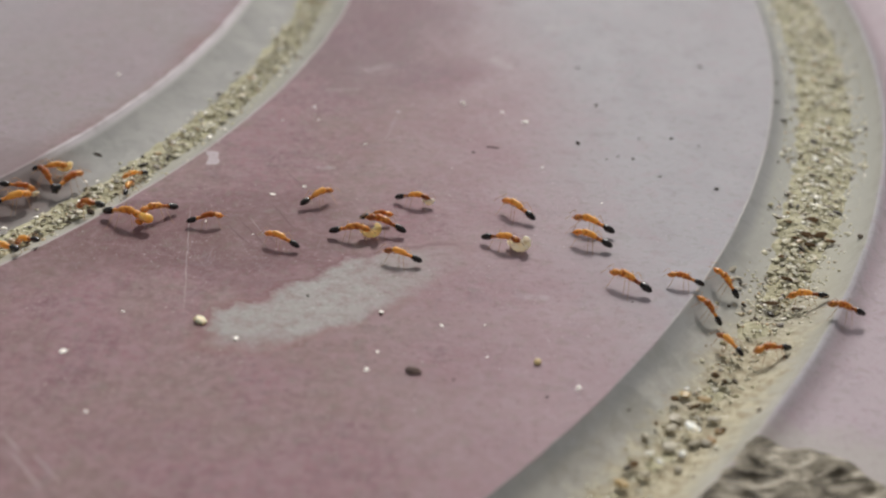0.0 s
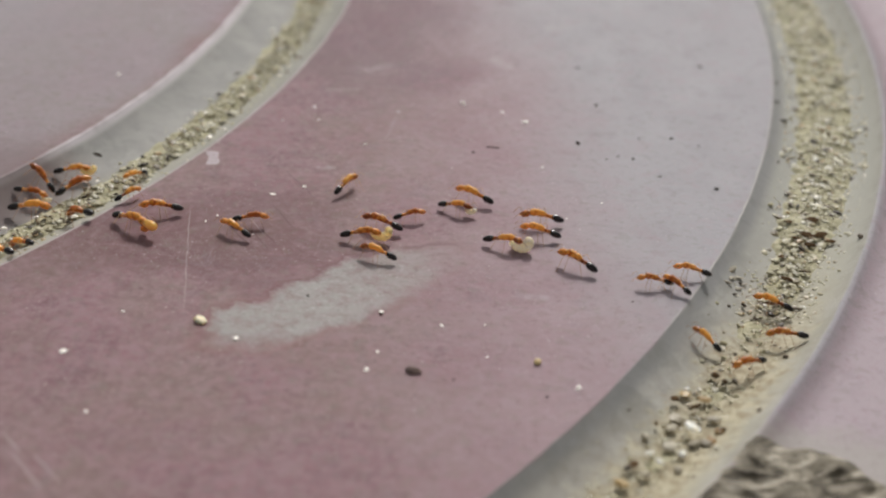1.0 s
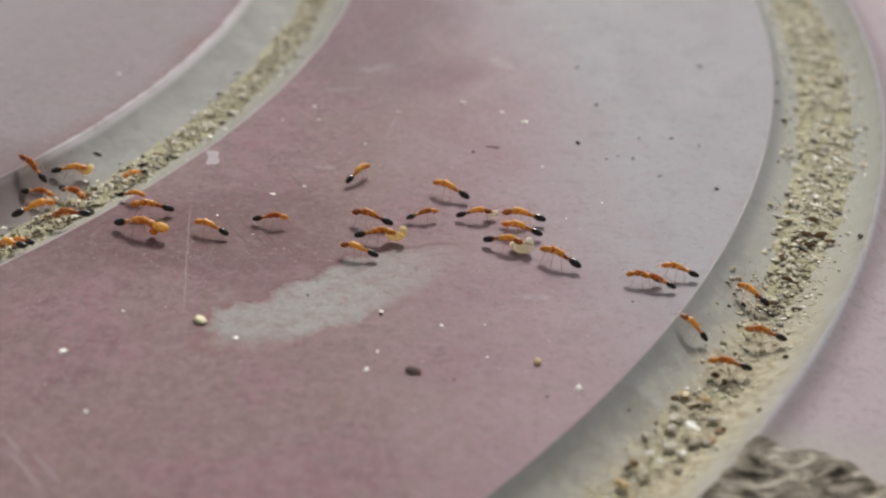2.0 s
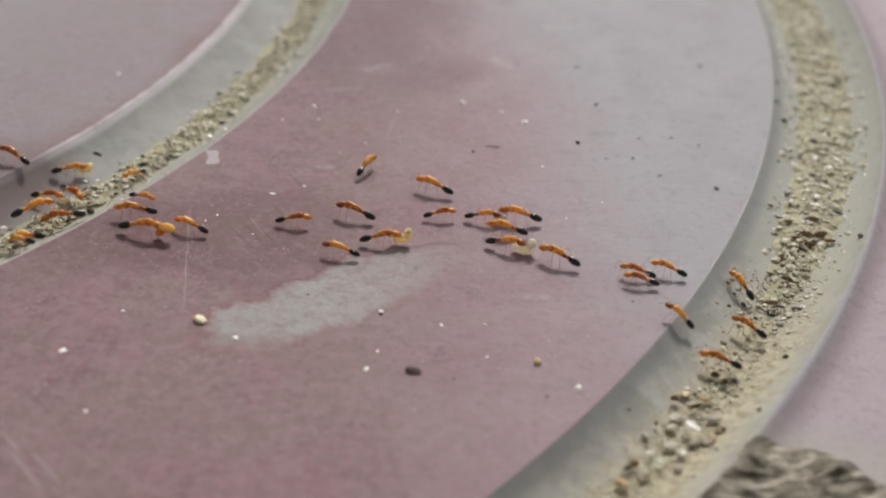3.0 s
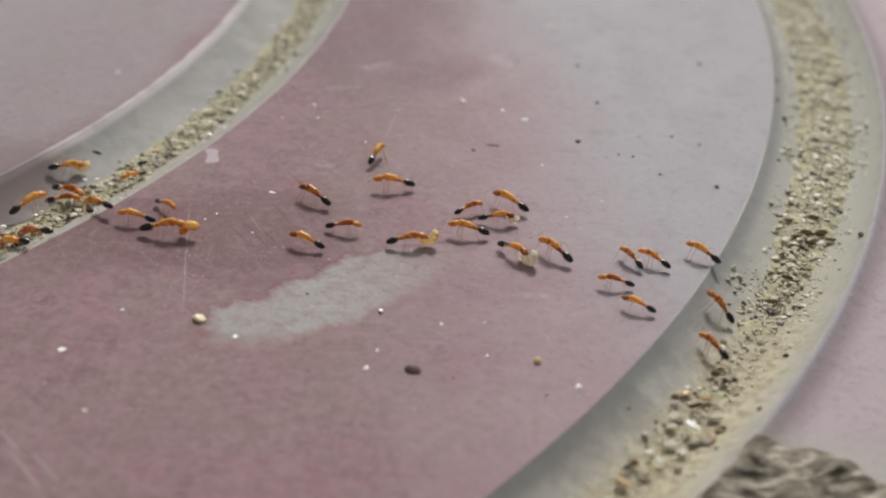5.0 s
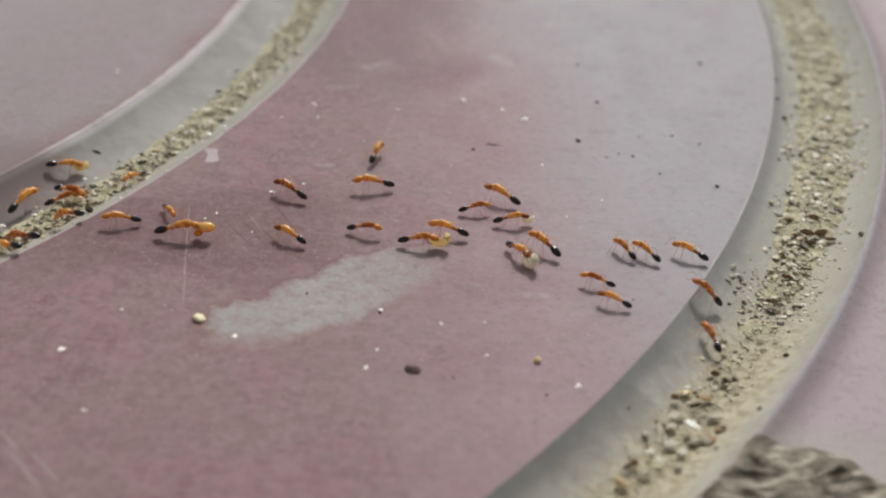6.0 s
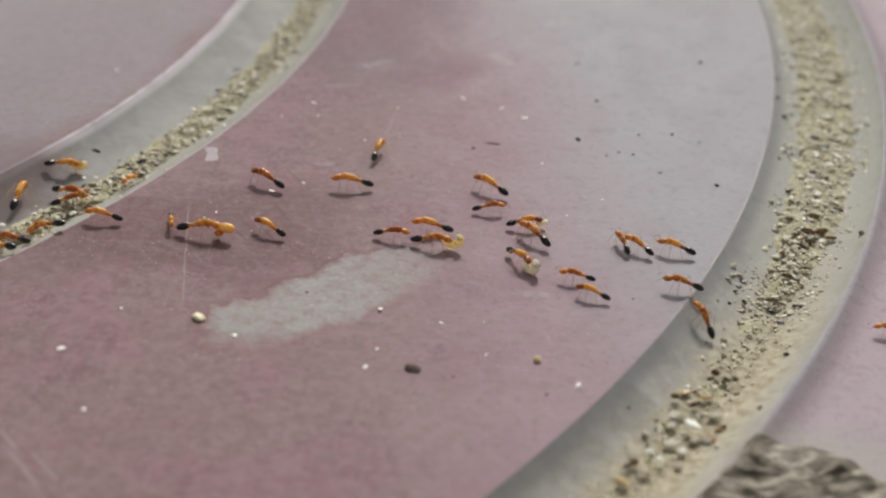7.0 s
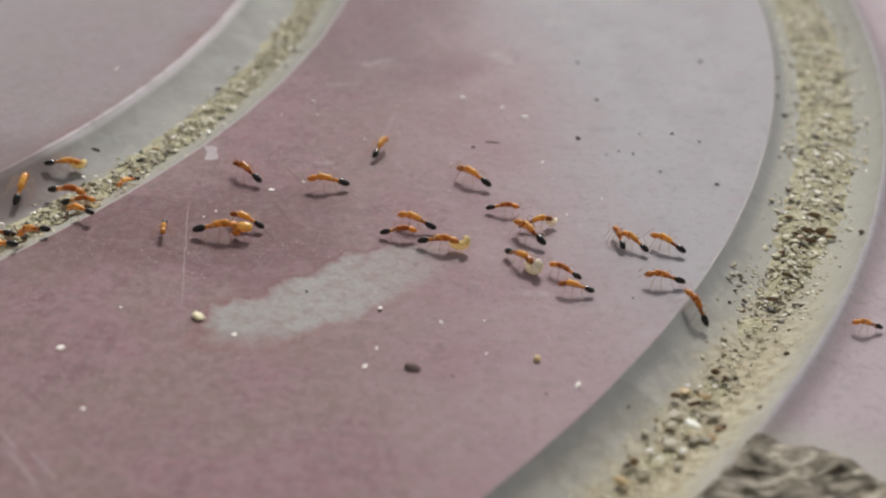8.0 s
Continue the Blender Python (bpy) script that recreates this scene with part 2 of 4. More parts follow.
    for line in ((-15.89, 104.99, -13.87, 102.14, 0.10), (-14.95, 105.7, -12.23, 101.28, 0.08), (-13.6, 104.84, -11.87, 102.37, 0.09), (-12.57, 114.02, -9.72, 109.52, 0.07), (-12.99, 108.4, -10.91, 104.73, 0.08)):
        s = scratch(*line)
        dark = s if dark is None else n.math("MAXIMUM", dark, s)
    paint = n.mix(n.math("MULTIPLY", dark, 0.4), paint, (0.06, 0.025, 0.03))
    # bare, dusty grooves
    rn = n.math("ADD", r, n.math("MULTIPLY", n.math("SUBTRACT", mid, 0.5), 0.5))
    g = None
    tan = None
    for a, b in ((RA, RB), (RC, RD)):
        band = n.math("MULTIPLY", n.step(rn, a - 0.12, a + 0.12), n.step(rn, b + 0.15, b - 0.12))
        g = band if g is None else n.math("ADD", g, band)
        d = n.math("ABSOLUTE", n.math("SUBTRACT", r, (a + b) / 2 + (1.7 if a < 100 else 1.2)))
        t = n.step(n.math("ADD", d, n.math("MULTIPLY", n.math("SUBTRACT", mid, 0.5), 3.0)), 3.1 if a < 100 else 4.6, 0.8)
        tan = t if tan is None else n.math("ADD", tan, t)
    metal = n.mix(n.step(mid, 0.3, 0.7), (0.305, 0.293, 0.268), (0.425, 0.408, 0.368))
    metal = n.mix(n.step(fine, 0.55, 0.8, 0.0, 0.5), metal, (0.20, 0.20, 0.17))
    grime = n.step(n.noise(p, 0.42, 5, 0.65, 0.5), 0.45, 0.66, 0.0, 0.5)
    metal = n.mix(grime, metal, (0.215, 0.215, 0.185))
    smear = n.step(n.noise(n.mapped(p, 55, (4.5, 0.9, 1), (5, 9, 0)), 1.0, 4, 0.6), 0.50, 0.66, 0.0, 0.26)
    metal = n.mix(smear, metal, (0.46, 0.448, 0.405))
    metal = n.mix(n.math("MULTIPLY", tan, 0.7), metal, (0.445, 0.417, 0.300))
    # mottled tan silt in the near stretch, bluer bare metal in the inner groove
    near = n.math("MULTIPLY", n.step(n.math("ADD", n.math("ABSOLUTE", n.math("SUBTRACT", r, (RC + RD) / 2 + 0.8)), n.math("MULTIPLY", n.math("SUBTRACT", blotch, 0.5), 5.0)), 3.6, 1.2), n.step(sep.outputs[1], -46.0, -62.0, 0.0, 0.8))
    metal = n.mix(near, metal, n.mix(n.step(n.noise(p, 1.3, 4, 0.6), 0.38, 0.62), (0.30, 0.245, 0.150), (0.52, 0.465, 0.325)))
    metal = n.mix(n.step(r, RB, RB - 1.5, 0.0, 0.35), metal, (0.275, 0.275, 0.275))
    # near stretch of the outer groove's inner wall: mottled olive-brown, darker towards the edge
    olive_wall = n.math("MULTIPLY", n.step(n.math("ADD", r, n.math("MULTIPLY", n.math("SUBTRACT", mid, 0.5), 4.0)), RC + 4.2, RC + 0.8), n.step(sep.outputs[1], -58.0, -76.0, 0.0, 0.45))
    metal = n.mix(n.math("MULTIPLY", olive_wall, n.step(blotch, 0.3, 0.6, 0.5, 1.0)), metal, (0.200, 0.172, 0.128))
    # a paler tone over the outer groove's whole floor on its farther stretch
    pale_floor = n.math("ABSOLUTE", n.math("SUBTRACT", r, (RC + RD) / 2 + 0.3))
    pale_floor = n.math("MULTIPLY", n.step(n.math("ADD", pale_floor, n.math("SUBTRACT", mid, 0.5)), 4.7, 3.4), n.step(sep.outputs[1], -62.0, -32.0, 0.0, 0.85))
    metal = n.mix(pale_floor, metal, (0.385, 0.378, 0.332))
    # wall shade just inside the outer groove's first edge, painted blue-grey
    edge_shade = n.math("MULTIPLY", n.step(rn, RC + 1.5, RC + 0.5), n.step(mid, 0.3, 0.6, 0.25, 0.6))
    metal = n.mix(n.math("MULTIPLY", edge_shade, n.step(r, RC - 1.0, RC - 0.5)), metal, (0.215, 0.220, 0.225))
    # darker purple-brown patch in the inner groove and on the lid beside it
    purple_patch = n.mapped(n.vec("ADD", p, n.vec("MULTIPLY", n.vec("SUBTRACT", n.noise(p, 0.3, 4, 0.6, colour=True), (0.5, 0.5, 0.5)), (5, 5, 0))), 57, (8.0, 6.0, 1), (-34.6 - CX, 109.8 - CY, 0))
    purple_patch = n.step(n.vec("LENGTH", n.vec("MULTIPLY", purple_patch, (1, 1, 0)), out=1), 1.2, 0.5, 0.0, 0.85)
    metal = n.mix(purple_patch, metal, (0.150, 0.112, 0.106))
    paint = n.mix(n.math("MULTIPLY", purple_patch, n.step(r, RA + 1.0, RA, 0.0, 0.7)), paint, (0.170, 0.122, 0.120))
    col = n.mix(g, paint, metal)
    # rubbed groove edges, their highlights painted on as pale lines
    lip_light = None
    for e, w in ((RA + 0.22, 0.50), (RB + 0.06, 0.20), (RC, 0.12)):
        s = n.step(n.math("ABSOLUTE", n.math("SUBTRACT", rn, e)), w, w * 0.3)
        lip_light = s if lip_light is None else n.math("MAXIMUM", lip_light, s)
    lip_light = n.math("MULTIPLY", lip_light, n.math("MAXIMUM", n.step(r, RC - 5, RC - 10), n.step(sep.outputs[1], -66.0, -50.0)))
    lip_light = n.math("MULTIPLY", lip_light, n.math("SUBTRACT", 1.0, n.math("MULTIPLY", purple_patch, n.step(r, RB - 2, RB - 4))))
    col = n.mix(n.math("MULTIPLY", lip_light, n.step(mid, 0.3, 0.6, 0.35, 0.8)), col, (0.47, 0.44, 0.41))
    # bright highlight line painted along the inner groove's first edge
    bead_light = n.math("MULTIPLY", n.step(n.math("ABSOLUTE", n.math("SUBTRACT", rn, RA + 0.10)), 0.46, 0.15), n.math("SUBTRACT", 1.0, purple_patch))
    col = n.mix(n.math("MULTIPLY", bead_light, n.step(mid, 0.25, 0.6, 0.3, 0.85)), col, (0.62, 0.57, 0.585))
    rough = n.step(n.math("ADD", mid, n.math("MULTIPLY", g, 0.25)), 0.3, 0.9, 0.62, 0.80)
    n.bump(n.math("ADD", n.math("MULTIPLY", fine, 0.5), n.math("SUBTRACT", n.math("MULTIPLY", mid, 0.35), scr)), 0.25, 0.00008)
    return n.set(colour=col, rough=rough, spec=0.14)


def random_material(name, stops, rough=0.45, island=True, clear=0.0, grain=6.0, spec=0.4):
    n = Nodes(name)
    p = n.mm()
    if island:
        g = n.tree.nodes.new("ShaderNodeNewGeometry")
        rnd = g.outputs["Random Per Island"]
    else:
        g = n.tree.nodes.new("ShaderNodeObjectInfo")
        rnd = g.outputs["Random"]
    col = n.ramp(rnd, stops)
    f = n.noise(p, grain, 4, 0.6)
    col = n.mix(n.step(f, 0.35, 0.75, 0.0, 0.45), col, n.mix(1.0, col, (0.55, 0.5, 0.42), "MULTIPLY"))
    n.bump(f, 0.15, 0.00001)
    return n.set(colour=col, rough=rough, spec=spec, clear=clear)


def plain_material(name, a, b, rough=0.4, scale=6.0, clear=0.0, bump=0.2):
    n = Nodes(name)
    p = n.mm()
    f = n.noise(p, scale, 4, 0.6)
    n.bump(f, bump, 0.00001)
    return n.set(colour=n.mix(n.step(f, 0.3, 0.7), a, b), rough=rough, clear=clear)


def ant_shell(name, a, b):
    n = Nodes(name)
    p = n.mm()
    info = n.tree.nodes.new("ShaderNodeObjectInfo")
    f = n.math("ADD", n.noise(p, 3.2, 3), n.math("MULTIPLY", n.math("SUBTRACT", info.outputs["Random"], 0.5), 0.5))
    n.bump(n.noise(p, 14.0, 3), 0.2, 0.00002)
    return n.set(colour=n.mix(n.step(f, 0.34, 0.60), a, b), rough=0.3, spec=0.5, clear=0.34)


def gaster_material():
    n = Nodes("dark_gaster")
    p = n.mm()
    sep = n.tree.nodes.new("ShaderNodeSeparateXYZ")
    n.put(sep.inputs[0], p)
    f = n.noise(p, 5.0, 3)
    x = n.math("ADD", sep.outputs[0], n.math("MULTIPLY", n.math("SUBTRACT", f, 0.5), 0.15))
    col = n.mix(n.step(x, -0.80, -0.62), (0.012, 0.0065, 0.0035), (0.42, 0.15, 0.02))
    n.bump(n.noise(p, 16.0, 3), 0.15, 0.00002)
    return n.set(colour=col, rough=0.22, spec=0.5)


def crust_material():
    n = Nodes("dirt_crust")
    p = n.mm()
    a = n.noise(n.mapped(p, 20, (2.2, 1.0, 1)), 0.85, 4, 0.55, 0.9)
    b = n.noise(p, 3.0, 4, 0.6)
    col = n.ramp(a, ((0.38, (0.060, 0.048, 0.031)), (0.48, (0.17, 0.145, 0.10)), (0.58, (0.35, 0.31, 0.24)), (0.70, (0.48, 0.435, 0.35))))
    col = n.mix(n.step(b, 0.4, 0.7, 0, 0.3), col, (0.16, 0.145, 0.115))
    n.bump(b, 0.5, 0.0001)
    return n.set(colour=col, rough=0.85)


def floor_material():
    n = Nodes("concrete_floor")
    p = n.mm()
    f = n.noise(p, 0.02, 6, 0.6)
    return n.set(colour=n.mix(f, (0.22, 0.21, 0.2), (0.34, 0.33, 0.31)), rough=0.9)


LID = lid_material()
SAND = random_material("sand_grains", ((0.0, (0.05, 0.035, 0.02)), (0.09, (0.20, 0.15, 0.08)), (0.16, (0.38, 0.34, 0.195)), (0.30, (0.58, 0.53, 0.33)), (0.42, (0.42, 0.395, 0.265)), (0.56, (0.68, 0.635, 0.42)),
                                       (0.68, (0.53, 0.50, 0.37)), (0.80, (0.78, 0.745, 0.54)), (0.86, (0.50, 0.31, 0.12)), (0.90, (0.90, 0.86, 0.70)), (1.0, (0.97, 0.95, 0.87))), 0.4, clear=0.3)
BED = plain_material("fine_sand", (0.325, 0.300, 0.180), (0.52, 0.485, 0.325), 0.9, 1.6, bump=1.0)
PALE = plain_material("pale_grains", (0.96, 0.89, 0.77), (0.98, 0.94, 0.86), 0.35, 6.0, 0.0, 0.0)
DARK = random_material("dark_grains", ((0.0, (0.022, 0.016, 0.011)), (1.0, (0.080, 0.060, 0.042))), 0.8, island=False, spec=0.1)
QUARTZ = plain_material("cream_quartz", (0.80, 0.76, 0.60), (0.88, 0.85, 0.71), 0.6, 2.0)
CREAM = plain_material("pale_cream_grain", (0.86, 0.64, 0.32), (0.92, 0.77, 0.48), 0.4, 3.0)
CHIP = plain_material("brown_chip", (0.055, 0.034, 0.028), (0.17, 0.11, 0.09), 0.9, 2.5)
YELLOW = plain_material("yellow_grain", (0.66, 0.45, 0.20), (0.78, 0.58, 0.32), 0.4, 5.0, 0.15)
ORANGE = ant_shell("amber_shell", (0.52, 0.145, 0.016), (0.95, 0.52, 0.10))
HEADM = ant_shell("rust_head_shell", (0.34, 0.080, 0.012), (0.86, 0.38, 0.06))
LEGM = ant_shell("pale_leg_shell", (0.55, 0.34, 0.20), (0.66, 0.44, 0.28))
LEGM.node_tree.nodes["Principled BSDF"].inputs["Alpha"].default_value = 0.26
GASTER = gaster_material()
EYE = plain_material("black_eye", (0.012, 0.01, 0.01), (0.02, 0.018, 0.015), 0.2)
LARVA_CREAM = plain_material("cream_larva", (0.98, 0.76, 0.36), (0.99, 0.89, 0.60), 0.22, 3.0, 0.55, 0.1)
LARVA_WHITE = plain_material("white_larva", (0.99, 0.90, 0.66), (0.99, 0.96, 0.85), 0.22, 3.0, 0.55, 0.1)
LARVA_AMBER = plain_material("amber_pupa", (0.82, 0.37, 0.06), (0.96, 0.62, 0.20), 0.22, 1.3, 0.3, 0.1)
for soft in (LARVA_CREAM, LARVA_WHITE, LARVA_AMBER, QUARTZ, CREAM, YELLOW):
    # waxy bodies that light passes through
    skin = soft.node_tree.nodes["Principled BSDF"]
    skin.inputs["Subsurface Weight"].default_value = 0.85
    skin.inputs["Subsurface Radius"].default_value = (1.0, 0.88, 0.68)
    skin.inputs["Subsurface Scale"].default_value = 0.0011
CRUST = crust_material()
FLOOR = floor_material()


# ---- mesh helpers ----
def mesh_of(name, verts, faces, material, smooth=True):
    me = bpy.data.meshes.new(name)
    me.from_pydata([tuple(v) for v in verts], [], [tuple(f) for f in faces])
    me.materials.append(material)
    me.polygons.foreach_set("use_smooth", [smooth] * len(me.polygons))
    me.update()
    return me


def part(name, bm, material, parent, label=""):
    me = bpy.data.meshes.new(name)
    bm.to_mesh(me)
    bm.free()
    me.materials.append(material)
    me.polygons.foreach_set("use_smooth", [True] * len(me.polygons))
    ob = new(name, me)
    ob.parent = parent
    if label:
        ob["label"] = label
    return ob


def tube(bm, spine, radii, sides=8, squash=1.0):
    """A closed tube along a list of points, with a radius at each."""
    rings = []
    for i, c in enumerate(spine):
        c = Vector(c)
        d = (Vector(spine[min(i + 1, len(spine) - 1)]) - Vector(spine[max(i - 1, 0)])).normalized()
        side = d.cross(Vector((0, 0, 1)))
        if side.length < 0.1:
            side = d.cross(Vector((1, 0, 0)))
        side.normalize()
        up = side.cross(d)
        rings.append([bm.verts.new(c + radii[i] * (side * math.cos(a) + up * squash * math.sin(a))) for a in (2 * math.pi * k / sides for k in range(sides))])
    for a, b in zip(rings, rings[1:]):
        for k in range(sides):
            bm.faces.new((a[k], a[(k + 1) % sides], b[(k + 1) % sides], b[k]))
    bm.faces.new(rings[0][::-1])
    bm.faces.new(rings[-1])
    bmesh.ops.recalc_face_normals(bm, faces=bm.faces)


def lobed(bm, x0, x1, z0, z1, profile, sides=10, squash=1.0, steps=9, arch=0.0):
    """A body segment along x from x0 to x1 (mm), its centre line from height z0 to z1."""
    pts, rad = [], []
    for i in range(steps):
        u = i / (steps - 1)
        pts.append(((x0 + (x1 - x0) * u) * MM, 0, (z0 + (z1 - z0) * u + arch * math.sin(math.pi * u)) * MM))
        rad.append(max(profile(u), 0.012) * MM)
    tube(bm, pts, rad, sides, squash)


# ---- the lid and the floor under it ----
def build_lid():
    rs = set()
    for a, b in ((RA, RB), (RC, RD)):
        for k in range(41):
            rs.add(round(a + (b - a) * k / 40, 4))
        for e in (a, b):
            for d in (-0.25, -0.08, 0.08):
                rs.add(round(e + d, 4))
    rs.update(RD + 0.3 + 2.6 * k / 16 for k in range(17))
    rs.update((4, 12, 20, 30, 40, 50, 60, 70, 76, 94, 100, 106, 112, 118, 124, 127, 128, 146, 155, 170, 190, 215, 240, 262, 275))
    rs = sorted(rs)
    prof = [(r, lid_z(r)) for r in rs]
    # rolled rim, underside
    prof += [(280, -0.85), (283, 0.5), (285, 5.0), (287, 8.0), (290, 9.0), (293, 8.0), (294, 5.0), (294, -14.0), (292, -14.0), (291, 4.0), (284, -3.2), (276, -3.2), (2, -3.2)]
    seg = 512
    verts, faces = [], []
    top = len(rs)
    for i, (r, z) in enumerate(prof):
        for k in range(seg):
            c, q = math.cos(2 * math.pi * k / seg), math.sin(2 * math.pi * k / seg)
            x, y = r * c, r * q
            if i < top and r < 127:
                # inside: circles round the inner centre; between the grooves the circles pass over into each other
                inner = IR - RB + min(r, 93) if r > 60 else (IR - RB + 60) * r / 60
                u = max(0, (r - 93) / 34)
                x = ((IX - CX) + inner * c) * (1 - u) + 127 * c * u
                y = ((IY - CY) + inner * q) * (1 - u) + 127 * q * u
            verts.append((x * MM, y * MM, z * MM))
    for i in range(len(prof) - 1):
        for k in range(seg):
            k2 = (k + 1) % seg
            faces.append((i * seg + k, (i + 1) * seg + k, (i + 1) * seg + k2, i * seg + k2))
    faces.append(tuple(range(seg)))
    faces.append(tuple(reversed([(len(prof) - 1) * seg + k for k in range(seg)])))
    ob = new("drum_lid", mesh_of("drum_lid", verts, faces, LID))
    ob.location = (CX * MM, CY * MM, 0)
    return tagged(ob, "worn purple-grey painted round lid with dusty ring grooves", "drum lid", kind="structure")


def build_floor():
    s = 1.5
    bm = bmesh.new()
    bmesh.ops.create_grid(bm, x_segments=12, y_segments=12, size=s)
    me = bpy.data.meshes.new("floor")
    bm.to_mesh(me)
    bm.free()
    me.materials.append(FLOOR)
    ob = new("floor", me)
    ob.location = (CX * MM, CY * MM, -0.014)
    tagged(ob, "plain grey concrete floor under the lid", "floor", kind="structure")


build_lid()
build_floor()

# ---- sand in the grooves ----
RNG = np.random.default_rng(7)
ICO = [Vector(v).normalized() for v in ((0, 1, 1.618), (0, -1, 1.618), (0, 1, -1.618), (0, -1, -1.618), (1, 1.618, 0), (-1, 1.618, 0), (1, -1.618, 0), (-1, -1.618, 0), (1.618, 0, 1), (-1.618, 0, 1), (1.618, 0, -1), (-1.618, 0, -1))]
ICO_BM = bmesh.new()
for v in ICO:
    ICO_BM.verts.new(v)
bmesh.ops.convex_hull(ICO_BM, input=ICO_BM.verts)
bmesh.ops.recalc_face_normals(ICO_BM, faces=ICO_BM.faces)
ICO_BM.verts.index_update()
ICO_V = np.array([v.co[:] for v in ICO_BM.verts])
ICO_F = np.array([[v.index for v in f.verts] for f in ICO_BM.faces])
ICO_BM.free()


def grain_shape(size, flat=0.6):
    """Vertices of one angular grain of about that size (mm)."""
    v = ICO_V * RNG.uniform(0.7, 1.15, (12, 1)) * np.array([1, RNG.uniform(0.55, 0.95), RNG.uniform(flat * 0.7, flat * 1.2)])
    v[:, 2] = np.maximum(v[:, 2], -0.3 * flat)
    q = Euler((RNG.uniform(-0.25, 0.25), RNG.uniform(-0.25, 0.25), RNG.uniform(0, 6.28))).to_matrix()
    return v @ np.array(q).T * size / 2


def broad(rc, ang):
    """1 where the outer groove is filled broadly, 0 where its sand runs thin."""
    k = min(1.0, max(0.0, (math.degrees(ang) + 20.5) / 4.0)) if rc > 120 else 0.0
    return k * k * (3 - 2 * k)


def bed_height(rc, off, ang):
    """Top of the loose, hummocky sand at an offset (mm) from the middle of a groove."""
    s, w = ang * rc, broad(rc, ang)
    half = (1.75 if rc < 120 else 2.25 + 0.75 * w) + 0.5 * noise.noise((ang * 14, rc, 3.0)) + 0.6 * noise.noise((s * 0.7, rc, 6.0 + (9 if off > 0 else 0)))
    thin = min(1.0, max(0.0, (-0.355 - ang) / 0.08)) * (0.40 + 0.26 * noise.noise((s * 0.35, off * 0.4, 8.0))) if rc > 120 else 0.0
    hummock = noise.noise((s * 1.05, off * 0.5, rc)) + 0.5 * noise.noise((s * 2.4, off * 1.5, rc + 4))
    flat = max(-0.6, 1 - (abs(off) / half) ** (2 + 1.2 * w))
    return -DEPTH - thin - 0.05 + (0.40 + 0.10 * w) * flat + (0.09 + 0.13 * w) * hummock


def sand(rc, a0, a1, count, width, name, label, centre=(CX, CY), more=0.0):
    """Sand along a groove: rc is read in the lid's profile; more is what its own circle is wider by."""
    na, no = int((a1 - a0) * radians(1) * rc / 0.2), 39
    verts, faces = [], []
    for i in range(na + 1):
        a = radians(a0 + (a1 - a0) * i / na)
        for j in range(no):
            off = (j / (no - 1) * 2 - 1) * 3.6
            r = rc + off
            verts.append((((r + more) * math.cos(a) + centre[0]) * MM, ((r + more) * math.sin(a) + centre[1]) * MM, (bed_height(rc, off, a) + 0.06 * noise.noise((r * 2.5, a * rc * 2.5, 0))) * MM))
    for i in range(na):
        for j in range(no - 1):
            k = i * no + j
            faces.append((k, k + 1, k + no + 1, k + no))
    bed = new(name + "_bed", mesh_of(name + "_bed", verts, faces, BED))
    tagged(bed, "fine olive-tan sand settled along the groove's bottom", "sand", kind="stuff")
    gv, gf = [], []
    for i in range(count):
        ad = RNG.uniform(a0, a1)
        if rc > 120 and ad < -23.5 and i % 5 > 2:
            ad = RNG.uniform(-23.5, a1)
        a = radians(ad)
        w = broad(rc, a)
        thick = 0.75 + 0.45 * noise.noise((a * 30, rc, 9.0)) + 0.45 * w
        off = float(np.clip(RNG.normal(0.12, width * thick * (1.5 if i % 30 == 0 else 0.85)), -3.4, 3.4))
        size = float(np.clip(RNG.lognormal(-1.55, 0.62), 0.10, 0.9))
        if rc > 120 and ad < -24.5:
            size = min(1.0, size * 0.68)
        r = rc + off
        z = max(lid_z(r), bed_height(rc, off, a)) + size * 0.06 + (RNG.uniform(0, 0.10) if abs(off) < 1.4 and w < 0.5 else 0)
        v = grain_shape(size, 0.33) + np.array([(r + more) * math.cos(a) + centre[0], (r + more) * math.sin(a) + centre[1], z])
        gf.append(ICO_F + 12 * i)
        gv.append(v)
    gv, gf = np.concatenate(gv) * MM, np.concatenate(gf)
    ob = new(name, mesh_of(name, gv.tolist(), gf.tolist(), SAND, False))
    tagged(ob, label, "sand", kind="stuff")


sand((RA + RB) / 2 + 1.05, -42, 1, 3600, 1.2, "sand_strip", "loose tan and white sand grains lying in the inner groove", (IX, IY), IR - RB)
sand((RC + RD) / 2 + 0.1, -42, 8, 8000, 1.6, "sand_strip", "loose tan sand grains with dark bits in the outer groove")


# ---- single grains and bits lying on the lid ----
def grain(name, x, y, size, material, label, category, group="", flat=0.75, stretch=1.0, turn=None, rise=-0.01, worn=False):
    v = grain_shape(size, flat)
    v[:, 0] *= stretch
    low = v[:, 2].min()
    v[:, 2] -= low
    ob = new(name, mesh_of(name, (v * MM).tolist(), ICO_F.tolist(), material, False))
    if worn:
        ob.data.polygons.foreach_set("use_smooth", [True] * len(ob.data.polygons))
        ob.modifiers.new("worn_round", "SUBSURF").levels = 2
        ob.modifiers["worn_round"].render_levels = 2
    g = ground_z(x, y)
    ob.matrix_world = pose(x * MM, y * MM, (g + rise) * MM, 0, 0, RNG.uniform(0, 360) if turn is None else turn)
    return tagged(ob, label, category, group)


